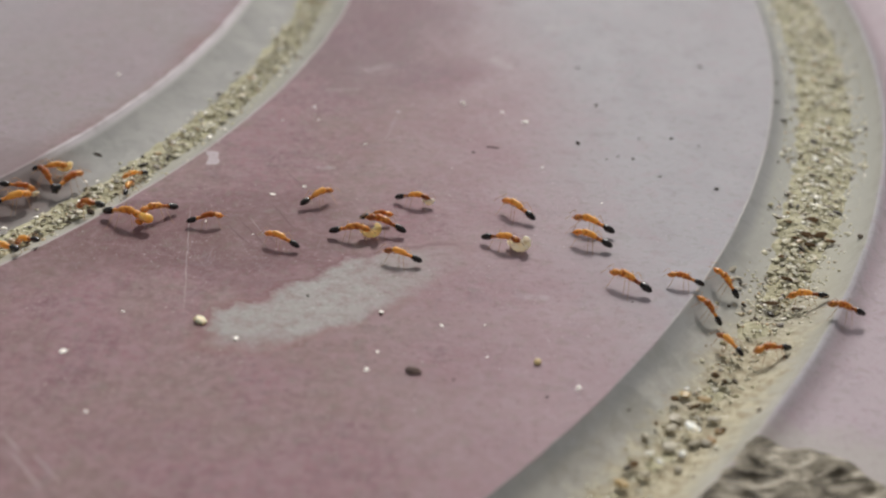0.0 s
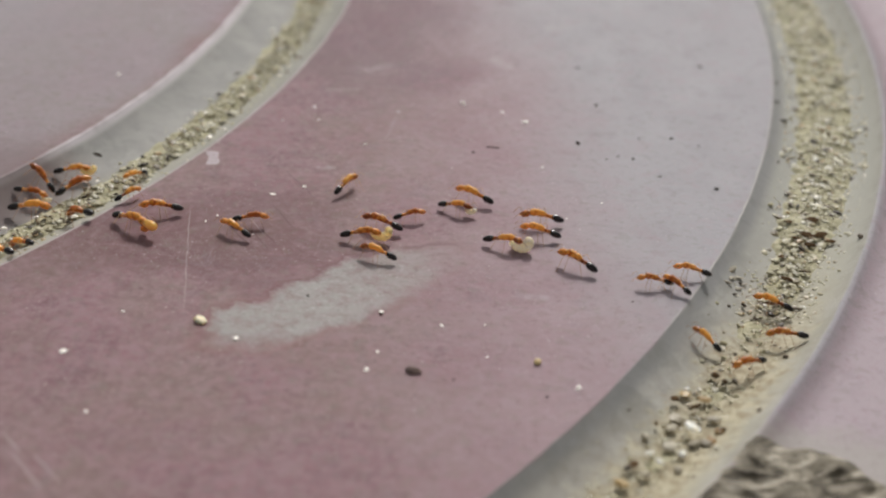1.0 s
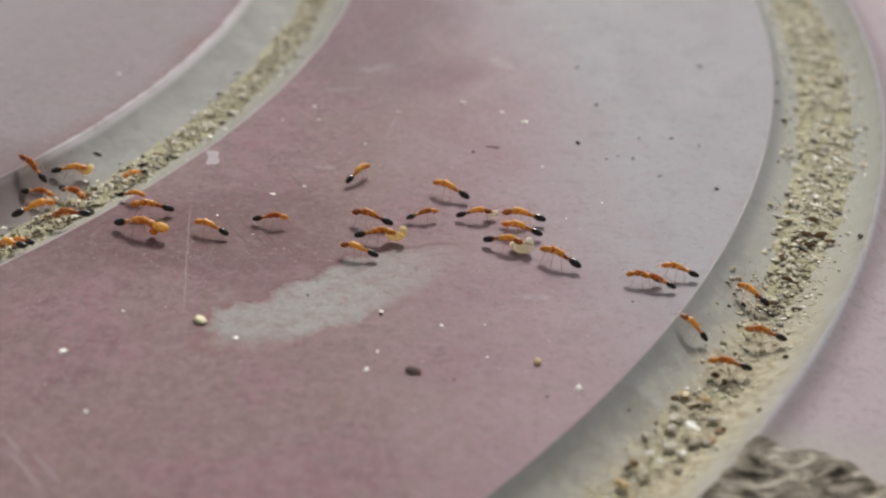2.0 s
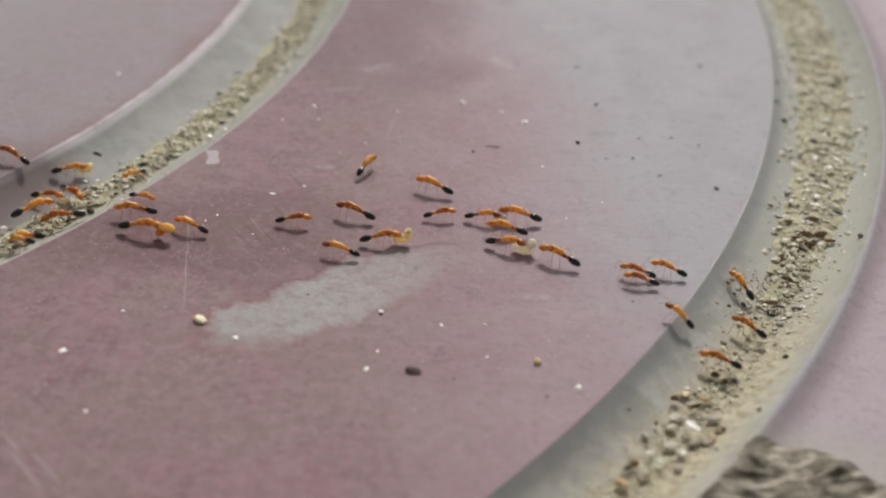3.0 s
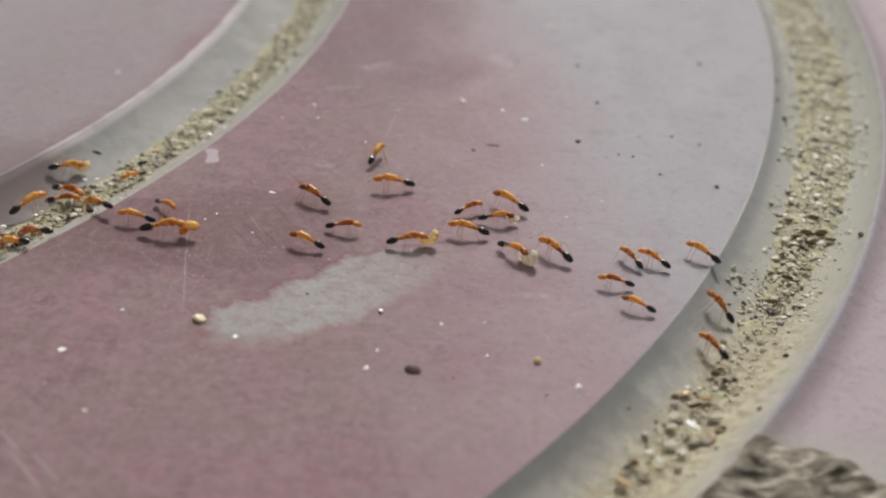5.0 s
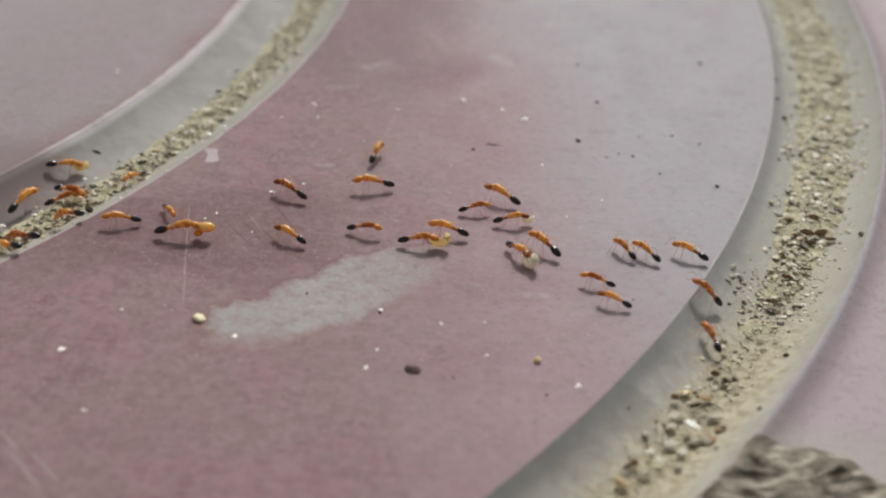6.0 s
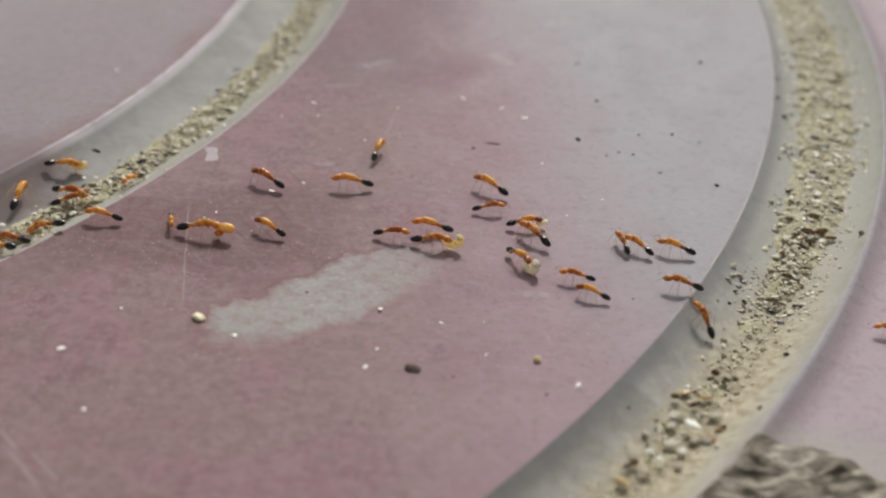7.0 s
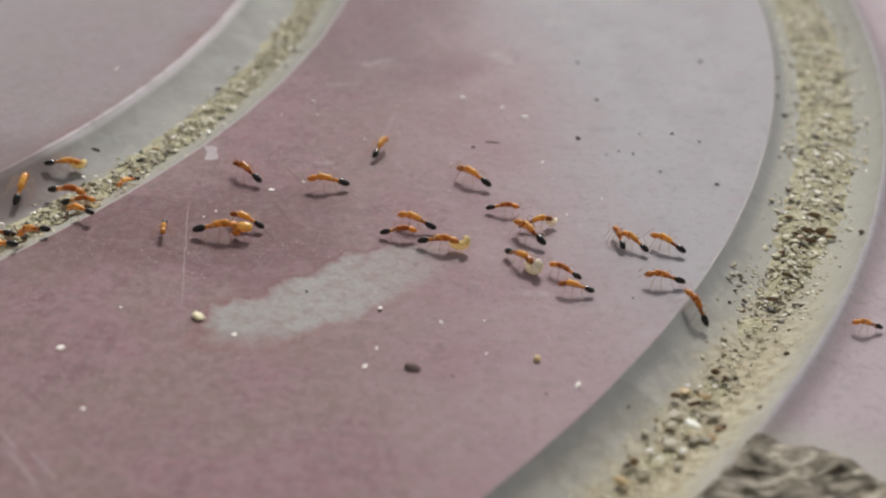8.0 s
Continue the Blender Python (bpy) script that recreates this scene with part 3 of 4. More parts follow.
for x, y, s in ((0.97, 127.98, 0.43), (6.21, 125.00, 0.47), (4.33, 126.74, 0.29), (-6.69, 119.16, 0.27), (-11.40, 125.61, 0.38), (-10.84, 123.26, 0.23), (-23.70, 87.18, 0.52), (-3.88, 93.94, 0.46), (0.22, 92.76, 0.26), (-3.84, 89.19, 0.29), (-4.42, 87.05, 0.36), (9.01, 86.33, 0.39), (-13.06, 89.83, 0.41), (7.48, 116.95, 0.18), (-20.89, 92.30, 0.23), (3.25, 89.34, 0.18), (3.07, 93.20, 0.19), (9.10, 108.59, 0.17), (-17.38, 105.07, 0.21), (-16.66, 106.02, 0.21), (-10.80, 111.31, 0.26), (-20.89, 80.86, 0.24), (-28.67, 129.82, 0.30), (-13.73, 103.56, 0.16), (11.88, 111.43, 0.17), (-13.77, 122.76, 0.19), (-4.39, 125.56, 0.24)):
    grain("pale_grain", x, y, s * 1.35, PALE, "tiny white sand grain lying on the purple lid", "sand grain", "pale grains on the lid", flat=0.32)

for x, y, s in ((12.42, 129.21, 0.39), (10.45, 121.50, 0.42), (21.04, 114.88, 0.40), (28.40, 132.85, 0.46), (28.69, 130.01, 0.55), (27.09, 122.11, 0.28), (1.99, 118.85, 0.27), (14.81, 119.29, 0.23), (12.65, 118.91, 0.23), (13.65, 119.65, 0.23), (15.54, 123.01, 0.23), (18.29, 123.47, 0.28), (20.45, 122.28, 0.28), (11.10, 136.97, 0.36), (22.25, 138.83, 0.36), (16.75, 116.46, 0.27), (-8.98, 95.63, 0.23), (18.77, 89.73, 0.38), (21.42, 99.91, 0.49), (7.01, 85.20, 0.21), (1.15, 86.54, 0.21), (13.24, 97.20, 0.16), (11.84, 80.16, 0.41), (29.00, 136.94, 0.36), (20.91, 101.16, 0.37), (21.51, 102.75, 0.33), (22.02, 98.18, 0.32), (20.32, 99.62, 0.32)):
    grain("dark_grain", x, y, s * 1.3, DARK, "tiny dark speck of grit on the lid", "grit", "dark grit on the lid", 0.4)

grain("yellow_grain", -15.65, 91.55, 1.15, CREAM, "pale yellow angular grain at the worn patch", "sand grain", flat=0.5, stretch=1.15)
grain("yellow_grain", 6.49, 88.95, 0.95, YELLOW, "rounded ochre grain on the purple paint", "sand grain", flat=0.7, worn=True)
grain("dark_chip", -1.45, 87.1, 0.85, CHIP, "dark brown chip of dirt on the purple paint", "dirt chip", flat=0.5, stretch=1.8, turn=5)
grain("grey_seed", 31.29, 109.12, 0.85, DARK, "small grey oval seed on the groove's side", "seed", flat=0.4, turn=40)
grain("grey_seed", 23.34, 93.13, 0.5, DARK, "small dark oval seed on the groove's side", "seed", flat=0.5, turn=30)
grain("dark_sliver", 20.57, 86.23, 0.45, DARK, "thin dark sliver on the groove's side", "dirt chip", flat=0.3, stretch=1.6, turn=65)
grain("white_pebble", 16.19, 84.2, 1.55, QUARTZ, "smooth white drop-shaped quartz grain, largest in the groove", "sand grain", flat=0.45, stretch=1.3, turn=118, rise=0.3, worn=True)
SMOKY = random_material("smoky_grains", ((0.0, (0.30, 0.26, 0.19)), (0.5, (0.48, 0.43, 0.32)), (1.0, (0.62, 0.57, 0.44))), 0.5, island=False, clear=0.3)
OCHRE = random_material("ochre_grains", ((0.0, (0.34, 0.21, 0.08)), (1.0, (0.62, 0.46, 0.20))), 0.4, island=False, clear=0.25)
BROWN = random_material("brown_chips", ((0.0, (0.045, 0.028, 0.014)), (1.0, (0.12, 0.072, 0.034))), 0.9, island=False, spec=0.05)
for x, y, s, w in ((15.31, 85.75, 1.1, 60), (14.9, 84.7, 0.9, 20), (17.65, 85.75, 1.1, 40), (16.2, 83.1, 0.95, 75), (13.2, 83.6, 0.8, 50), (14.6, 82.6, 1.0, 10), (16.9, 83.2, 1.0, 30), (12.9, 79.6, 0.9, 70), (14.9, 80.4, 0.8, 45)):
    grain("smoky_grain", x, y, s, SMOKY, "large grey-brown translucent sand grain in the groove", "sand grain", "large grains in the groove", flat=0.4, stretch=1.15, turn=w, rise=-0.08)
for x, y, s, w in ((17.33, 87.9, 0.95, 30), (17.9, 84.5, 0.8, 55), (17.3, 83.4, 1.0, 60), (16.2, 88.4, 0.9, 10), (11.4, 78.6, 1.0, 40)):
    grain("ochre_grain", x, y, s, OCHRE, "large ochre sand grain in the groove", "sand grain", "large grains in the groove", flat=0.4, stretch=1.2, turn=w, rise=-0.06)
for x, y, s, w in ((13.27, 81.6, 0.65, 20), (13.83, 80.9, 0.6, 0), (15.32, 81.9, 0.7, 25), (16.3, 88.9, 0.4, 60), (17.1, 88.9, 0.35, 20)):
    grain("glassy_grain", x, y, s, QUARTZ, "clear whitish quartz grain in the groove", "sand grain", "large grains in the groove", flat=0.4, stretch=1.3, turn=w, rise=0.05)
for x, y, s, w in ((16.59, 86.9, 0.9, 40), (15.4, 87.6, 0.75, 70), (12.26, 80.5, 0.8, 30), (18.3, 90.7, 0.7, 0), (18.9, 90.0, 0.65, 10), (18.1, 84.6, 0.5, 50), (14.0, 84.9, 0.5, 80)):
    grain("brown_chip", x, y, s, BROWN, "dark brown chip among the large grains", "dirt chip", "brown chips in the groove", flat=0.4, stretch=1.3, turn=w, rise=0.05)
# dried remains of an insect on the groove's slope
for x, y, s, w in ((21.0, 103.9, 0.75, 20), (21.35, 103.3, 0.8, -30), (20.9, 102.9, 0.6, 60), (21.7, 102.7, 0.55, 10), (20.5, 102.2, 0.6, -20), (21.3, 102.0, 0.5, 35)):
    grain("dry_scrap", x, y, s, SMOKY, "thin grey-brown dry scrap on the groove's slope", "dirt chip", "dry scraps on the slope", flat=0.22, stretch=1.6, turn=w)
# flat dark chips added in place of shaded hollows and slits in the sand
for x, y, s, w in ((27.6, 110.3, 1.0, 12), (28.6, 110.5, 0.95, -8), (26.6, 109.8, 0.8, 30), (29.2, 109.7, 0.7, 0), (28.4, 112.9, 0.9, 5), (26.5, 112.4, 0.8, -10), (27.6, 108.9, 0.8, 15), (25.1, 106.9, 0.6, 5), (25.0, 103.6, 0.9, 0), (26.6, 104.9, 0.6, 0), (23.4, 100.1, 0.9, 10)):
    grain("dark_chip", x, y, s, BROWN, "dark brown chip put in for a shaded hollow in the sand", "dirt chip", "dark chips in the sand", flat=0.2, stretch=1.5, turn=w, rise=0.16)
for x, y, s in ((-27.81, 105.93, 0.5), (-26.38, 107.48, 0.75), (-29.53, 105.98, 0.5), (-30.57, 101.82, 0.6), (-29.68, 104.0, 0.5), (-30.02, 102.88, 0.85), (-25.14, 110.71, 0.4), (-27.35, 109.98, 0.4), (-19.98, 129.68, 0.60), (-19.05, 134.23, 0.70)):
    grain("dark_chip", x, y, s, DARK, "dark brown chip lying among the inner sand grains", "dirt chip", "dark chips in the inner groove", flat=0.35, stretch=1.4, turn=20 + 40 * s, rise=0.12)
for x, y, s in ((-30.2, 106.33, 0.5), (-32.04, 104.4, 0.6), (-26.92, 112.63, 0.4), (-27.8, 112.43, 0.45), (-24.92, 112.89, 0.4), (-24.35, 113.34, 0.35), (-27.61, 109.22, 0.45), (-31.15, 102.99, 0.5), (-21.89, 122.06, 0.85), (-19.45, 120.77, 0.75), (-22.28, 119.98, 0.50), (-20.66, 125.82, 0.60), (-21.52, 125.58, 0.60), (-18.32, 121.54, 0.50), (-18.16, 131.31, 0.50), (-24.57, 111.82, 0.60), (-25.71, 111.82, 0.50)):
    grain("pale_grain", x, y, s, PALE, "white sand grain among tan sand in the groove", "sand grain", "pale grains in the inner groove", flat=0.5, rise=0.12)




def thin_bit(name, pts, thick, material, label, category):
    """A flat flake from an outline (mm), lying on the lid."""
    bm = bmesh.new()
    zs = [lid_z(ring_radius(x, y)) for x, y in pts]
    low = [bm.verts.new((x * MM, y * MM, (z + 0.002) * MM)) for (x, y), z in zip(pts, zs)]
    top = [bm.verts.new(((x * 0.97 + pts[0][0] * 0.03) * MM, (y * 0.97 + pts[0][1] * 0.03) * MM, (z + thick) * MM)) for (x, y), z in zip(pts, zs)]
    bm.faces.new(low[::-1])
    bm.faces.new(top)
    for i in range(len(pts)):
        j = (i + 1) % len(pts)
        bm.faces.new((low[i], low[j], top[j], top[i]))
    me = bpy.data.meshes.new(name)
    bm.to_mesh(me)
    bm.free()
    me.materials.append(material)
    return tagged(new(name, me), label, category)


def flake(name, x, y, w, l, turn, thick, material, label, category, waist=1.0):
    pts = []
    for k in range(14):
        a = 2 * math.pi * k / 14
        rr = 1 + 0.10 * math.sin(3 * a + x) + RNG.uniform(-0.07, 0.07)
        u, v = math.cos(a) * l / 2 * rr, math.copysign(abs(math.sin(a)) ** (1.0 if waist == 1 else 0.4), math.sin(a)) * w / 2 * rr * (waist + (1 - waist) * abs(math.cos(a)))
        c, s = math.cos(radians(turn)), math.sin(radians(turn))
        pts.append((x + u * c - v * s, y + u * s + v * c))
    thin_bit(name, pts, thick, material, label, category)


FLECK = plain_material("dull_white_flake", (0.27, 0.21, 0.22), (0.36, 0.285, 0.295), 0.6, 4.0)
flake("paint_fleck", -18.37, 115.25, 1.5, 2.4, 100, 0.02, FLECK, "flat whitish fleck stuck to the purple lid", "paint fleck", 0.4)
flake("paint_fleck", -13.04, 109.83, 0.22, 0.5, 170, 0.03, PALE, "small flat white chip on the lid", "paint fleck")
flake("dark_flake", -27.82, 116.96, 0.35, 0.7, 10, 0.03, DARK, "flat dark flake on the groove's side", "dirt chip")


def build_fibre():
    bm = bmesh.new()
    tube(bm, [((2.95 + 1.15 * u) * MM, (119.9 + 0.06 * math.sin(5 * u)) * MM, 0.03 * MM) for u in (0, 0.25, 0.5, 0.75, 1)], [0.012 * MM, 0.03 * MM, 0.03 * MM, 0.03 * MM, 0.012 * MM], 6)
    me = bpy.data.meshes.new("fibre")
    bm.to_mesh(me)
    bm.free()
    me.materials.append(DARK)
    tagged(new("fibre", me), "short thin dark fibre lying on the lid", "fibre")


build_fibre()


def build_crust():
    """Lumpy dirt caked on the lid beyond the outer groove."""
    nx, ny = 220, 150
    x0, x1, y0, y1 = 14.5, 36.0, 68.0, 82.6
    verts, faces = [], []
    keep = {}
    for j in range(ny + 1):
        for i in range(nx + 1):
            x, y = x0 + (x1 - x0) * i / nx, y0 + (y1 - y0) * j / ny
            r = math.hypot(x - CX, y - CY)
            base = lid_z(r)
            edge = min(r - (RD - 0.3), 82.7 - 0.15 * max(0.0, x - 22.6) ** 2 - y + 0.8 * noise.noise((x * 0.35, 4.0, 0)), x1 - x, y - y0)
            edge += 0.5 * noise.noise((x * 0.8, y * 0.8, 2.0))
            k = min(1.0, max(0.0, edge / 2.2))
            u, v = 0.94 * x + 0.34 * y, -0.34 * x + 0.94 * y
            wave = 0.9 * noise.noise((u * 0.16, v * 0.22, 7.0))
            ridge = 1 - abs(noise.noise((u * 0.30, v * 0.85 + wave, 0.0))) * 2.0
            lump = 0.16 + 0.44 * max(0, ridge) + 0.13 * noise.noise((u * 0.6, v * 1.5, 5.0)) + 0.08 * noise.noise((x * 2.4, y * 2.8, 3.0)) + 0.04 * noise.noise((x * 6, y * 6, 1.0))
            keep[(i, j)] = edge
            verts.append((x * MM, y * MM, (base + (k * k * (3 - 2 * k)) * max(0.05, lump) - 0.02) * MM))
    for j in range(ny):
        for i in range(nx):
            if max(keep[(i, j)], keep[(i + 1, j)], keep[(i, j + 1)], keep[(i + 1, j + 1)]) > 0:
                k = j * (nx + 1) + i
                faces.append((k, k + 1, k + nx + 2, k + nx + 1))
    ob = new("dirt_crust", mesh_of("dirt_crust", verts, faces, CRUST))
    tagged(ob, "dark lumpy dried dirt crust with pale ridges on the lid", "dirt", kind="stuff")


build_crust()


# ---- ants ----
def hump(*knots):
    def f(u):
        for (a, ra), (b, rb) in zip(knots, knots[1:]):
            if u <= b:
                k = (u - a) / (b - a)
                k = k * k * (3 - 2 * k)
                return ra + (rb - ra) * k
        return knots[-1][1]
    return f


HIPS = ((0.52, 32), (0.30, -4), (0.06, -42))   # where a pair of legs joins the thorax (mm) and its angle from square


def leg_mesh(angle, side):
    bm = bmesh.new()
    a = radians(angle)
    out = Vector((math.sin(a), side * math.cos(a), 0))
    hip_h = BODY - 0.08
    reach = 1.0 if angle > 20 else (0.85 if angle > -20 else 1.15)
    knee = out * (0.50 * reach) + Vector((0, 0, 0.26))
    shin = out * (0.85 * reach) + Vector((0, 0, -hip_h * 0.55))
    foot = out * (1.02 * reach) + Vector((0, 0, -hip_h + 0.02))
    toe = out * (1.14 * reach) + Vector((0, 0, -hip_h + 0.012))
    pts = [Vector((0, 0, 0)), out * 0.12 + Vector((0, 0, 0.05)), knee * 0.96, knee, shin, foot, toe]
    tube(bm, [p * MM for p in pts], [r * MM for r in (0.045, 0.032, 0.024, 0.024, 0.017, 0.012, 0.008)], 6)
    return bm


def build_ant():
    """One worker ant, 3 mm long, facing +x, standing at the origin."""
    ant = new("ant")
    z = BODY
    bm = bmesh.new()
    lobed(bm, 0.74, 1.45, z + 0.14, z - 0.10, hump((0, 0.11), (0.18, 0.22), (0.5, 0.27), (0.82, 0.21), (0.95, 0.12), (1, 0.05)), 14, 0.86, 13)
    head = part("head", bm, HEADM, ant)
    for s in (-1, 1):
        bm = bmesh.new()
        bmesh.ops.create_icosphere(bm, subdivisions=2, radius=0.05 * MM)
        bmesh.ops.translate(bm, verts=bm.verts, vec=Vector((1.13, s * 0.225, z + 0.11)) * MM)
        part("eye", bm, EYE, head, "small black eye")
        bm = bmesh.new()
        tube(bm, [Vector(v) * MM for v in ((1.36, s * 0.10, z - 0.03), (1.47, s * 0.12, z - 0.07), (1.54, s * 0.02, z - 0.10))], [0.05 * MM, 0.04 * MM, 0.012 * MM], 6)
        part("mandible", bm, HEADM, head)
        bm = bmesh.new()
        tube(bm, [Vector(v) * MM for v in ((1.36, s * 0.08, z + 0.07), (1.42, s * 0.28, z + 0.25), (1.50, s * 0.42, z + 0.29), (1.72, s * 0.46, z + 0.08), (1.92, s * 0.40, z - 0.13))],
             [r * MM for r in (0.015, 0.014, 0.014, 0.018, 0.022)], 6)
        part("antenna", bm, LEGM, head)
    bm = bmesh.new()
    lobed(bm, -0.34, 0.84, z - 0.11, z + 0.13, hump((0, 0.10), (0.10, 0.18), (0.28, 0.235), (0.46, 0.215), (0.58, 0.225), (0.76, 0.265), (0.92, 0.19), (1, 0.12)), 14, 1.0, 21, 0.12)
    part("thorax", bm, ORANGE, ant)
    bm = bmesh.new()
    lobed(bm, -0.74, -0.26, z - 0.18, z - 0.09, hump((0, 0.10), (0.16, 0.12), (0.28, 0.145), (0.42, 0.115), (0.58, 0.105), (0.75, 0.15), (0.9, 0.11), (1, 0.09)), 10, 1.1, 16)
    part("petiole", bm, HEADM, ant)
    bm = bmesh.new()
    lobed(bm, -1.52, -0.62, z - 0.46, z - 0.15, hump((0, 0.05), (0.07, 0.14), (0.26, 0.225), (0.58, 0.262), (0.84, 0.20), (1, 0.08)), 14, 0.94, 18)
    part("gaster", bm, GASTER, ant, "glossy black gaster")
    for (hx, ang) in HIPS:
        for s in (-1, 1):
            leg = part("leg", leg_mesh(ang, s), LEGM, ant)
            leg.location = (hx * MM, s * 0.12 * MM, (BODY - 0.08) * MM)
    return tagged(ant, "orange worker ant with black gaster walking on the lid", "ant", "ants on the lid")


def curled(name, material, label, radius, fat, bend, tail, turn=0, coil=1.0):
    """A fat curled ant larva, its middle at the origin."""
    bm = bmesh.new()
    n = 21
    pts, rad = [], []
    for i in range(n):
        u = i / (n - 1)
        a = radians(turn - bend / 2 + bend * u)
        rr = radius * (coil + (1 - coil) * u)
        pts.append(Vector((math.sin(a) * rr, 0.0, -math.cos(a) * rr)) * MM)
        w = fat * (0.30 + 0.70 * math.sin(math.pi * min(1, 0.10 + u * 0.86)) ** 0.7)
        w *= (1 + (tail - 1) * u) * (1 + 0.05 * math.cos(i * math.pi))
        rad.append(w * MM)
    rad[0] *= 0.5
    rad[-1] *= 0.6
    for i, p in enumerate(pts):
        p.y += 0.10 * MM * math.sin(i * 0.5)
    tube(bm, pts, rad, 12)
    bmesh.ops.scale(bm, verts=bm.verts, vec=(1, 0.8, 0.84))
    me = bpy.data.meshes.new(name)
    bm.to_mesh(me)
    bm.free()
    me.materials.append(material)
    me.polygons.foreach_set("use_smooth", [True] * len(me.polygons))
    return tagged(new(name, me), label, "ant brood", "brood carried by ants")


def build_pupa():
    pupa = new("ant_pupa")
    bm = bmesh.new()
    lobed(bm, -0.45, 0.95, 0.05, -0.05, hump((0, 0.10), (0.25, 0.28), (0.55, 0.37), (0.78, 0.35), (0.93, 0.24), (1, 0.06)), 14, 0.95, 18)
    part("body", bm, LARVA_AMBER, pupa)
    bm = bmesh.new()
    lobed(bm, -0.55, 0.12, -0.50, -0.46, hump((0, 0.08), (0.35, 0.27), (0.7, 0.27), (1, 0.08)), 12, 0.9, 12)
    part("head", bm, HEADM, pupa, "rusty brown pupa head")
    return tagged(pupa, "glossy amber ant pupa held in an ant's jaws", "ant brood", "brood carried by ants")


TIMES = (0, 0.1, 0.2, 0.5, 1.0, 1.5, 2.8, 3.5, 4.0, 4.7, 5.8, 6.5, 7.0, 7.5, 8.0)
def stand(x, y, heading, size):
    """The pose of an ant of that size (1: 3 mm long) on the surface under it, following its slope."""
    h = radians(heading)
    c, s = math.cos(h), math.sin(h)
    d = 0.95 * size
    zf, zb = ground_z(x + c * d, y + s * d), ground_z(x - c * d, y - s * d)
    zl, zr = ground_z(x - s * 0.5, y + c * 0.5), ground_z(x + s * 0.5, y - c * 0.5)
    fwd = Vector((c * 2 * d, s * 2 * d, zf - zb)).normalized()
    left = Vector((-s, c, max(-0.5, min(0.5, zl - zr)))).normalized()
    up = fwd.cross(left).normalized()
    left = up.cross(fwd)
    z = max((zf + zb) / 2, ground_z(x, y))
    m = Matrix((fwd, left, up)).transposed().to_4x4()
    m.translation = Vector((x, y, z)) * MM
    return m


def swing(leg, rate, amount, shift):
    """Key a leg's stride: tripod gait, to and fro about its hip."""
    base = leg.location.copy()
    pair = min(range(3), key=lambda i: abs(HIPS[i][0] - base.x / MM))
    phase = 1 if (pair + (base.y > 0)) % 2 else -1
    half = 0.5 / rate
    rows, t, k = [], 0.0, 0
    while t < 7.95:
        rows.append((t, Matrix.Translation(base) @ pose(0, 0, 0, 0, 0, amount * phase * (1 if k % 2 else -1))))
        t = round(t + half * (1 + 0.15 * math.sin(k * 2.1 + shift)), 3)
        k += 1
    rows.append((8.0, Matrix.Translation(base) @ pose(0, 0, 0)))
    walk(leg, rows)


def march(ant, size, pace, rows, brood=None, offset=(1.75, 0, 0.5)):
    """Key one ant along rows of x, y (mm) and heading at TIMES, striding at that pace; what it carries goes with it."""
    ant.scale = (size, size, size)
    poses = [(t, stand(x, y, h, size)) for t, (x, y, h) in zip(TIMES, rows)]
    walk(ant, poses)
    for leg in [o for o in ant.children if o.name.startswith("leg")]:
        swing(leg, pace, 16 if pace > 1 else 5, rows[0][0])
    if brood:
        walk(brood, [(t, m @ pose(*(v * MM * size for v in offset))) for t, m in poses])


first_ant = build_ant()
ants = [first_ant]
for i in range(32):
    ants.append(copy_thing(first_ant, Matrix()))
ants[0]["label"] = "orange worker ant hauling an amber pupa across the lid"
ants[4]["label"] = "orange worker ant facing away, straying from the trail"
ants[5]["label"] = "orange worker ant carrying a curled cream larva"
ants[8]["label"] = "slim orange worker ant carrying a small pale larva"
ants[13]["label"] = "orange worker ant carrying a curled white larva"
ants[22]["label"] = "orange worker ant beyond the outer groove"
ants[23]["label"] = "orange worker ant carrying a pale larva over the groove"
ants[24]["label"] = "rusty orange ant standing still in the sandy groove"
ants[25]["label"] = "orange worker ant with a pale larva in the sand"
ants[30]["label"] = "orange ant resting among the sand grains"
ants[31]["label"] = "dark-ended brown ant beside the groove edge"
pupa = build_pupa()
larva_cream = curled("ant_larva", LARVA_CREAM, "fat curled cream-yellow larva held in an ant's jaws", 0.56, 0.41, 225, 0.85, 20)
larva_white = curled("ant_larva", LARVA_WHITE, "fat curled white larva held in an ant's jaws", 0.62, 0.52, 200, 0.85, 30)
larva_small = curled("ant_larva", LARVA_WHITE, "small pale larva held in an ant's jaws", 0.34, 0.30, 170, 0.8)
larva_pale = curled("ant_larva", LARVA_CREAM, "pale cream larva carried over the groove", 0.46, 0.40, 170, 0.85, 20)
larva_sand = curled("ant_larva", LARVA_WHITE, "pale larva carried through the sand", 0.34, 0.28, 150, 0.8)


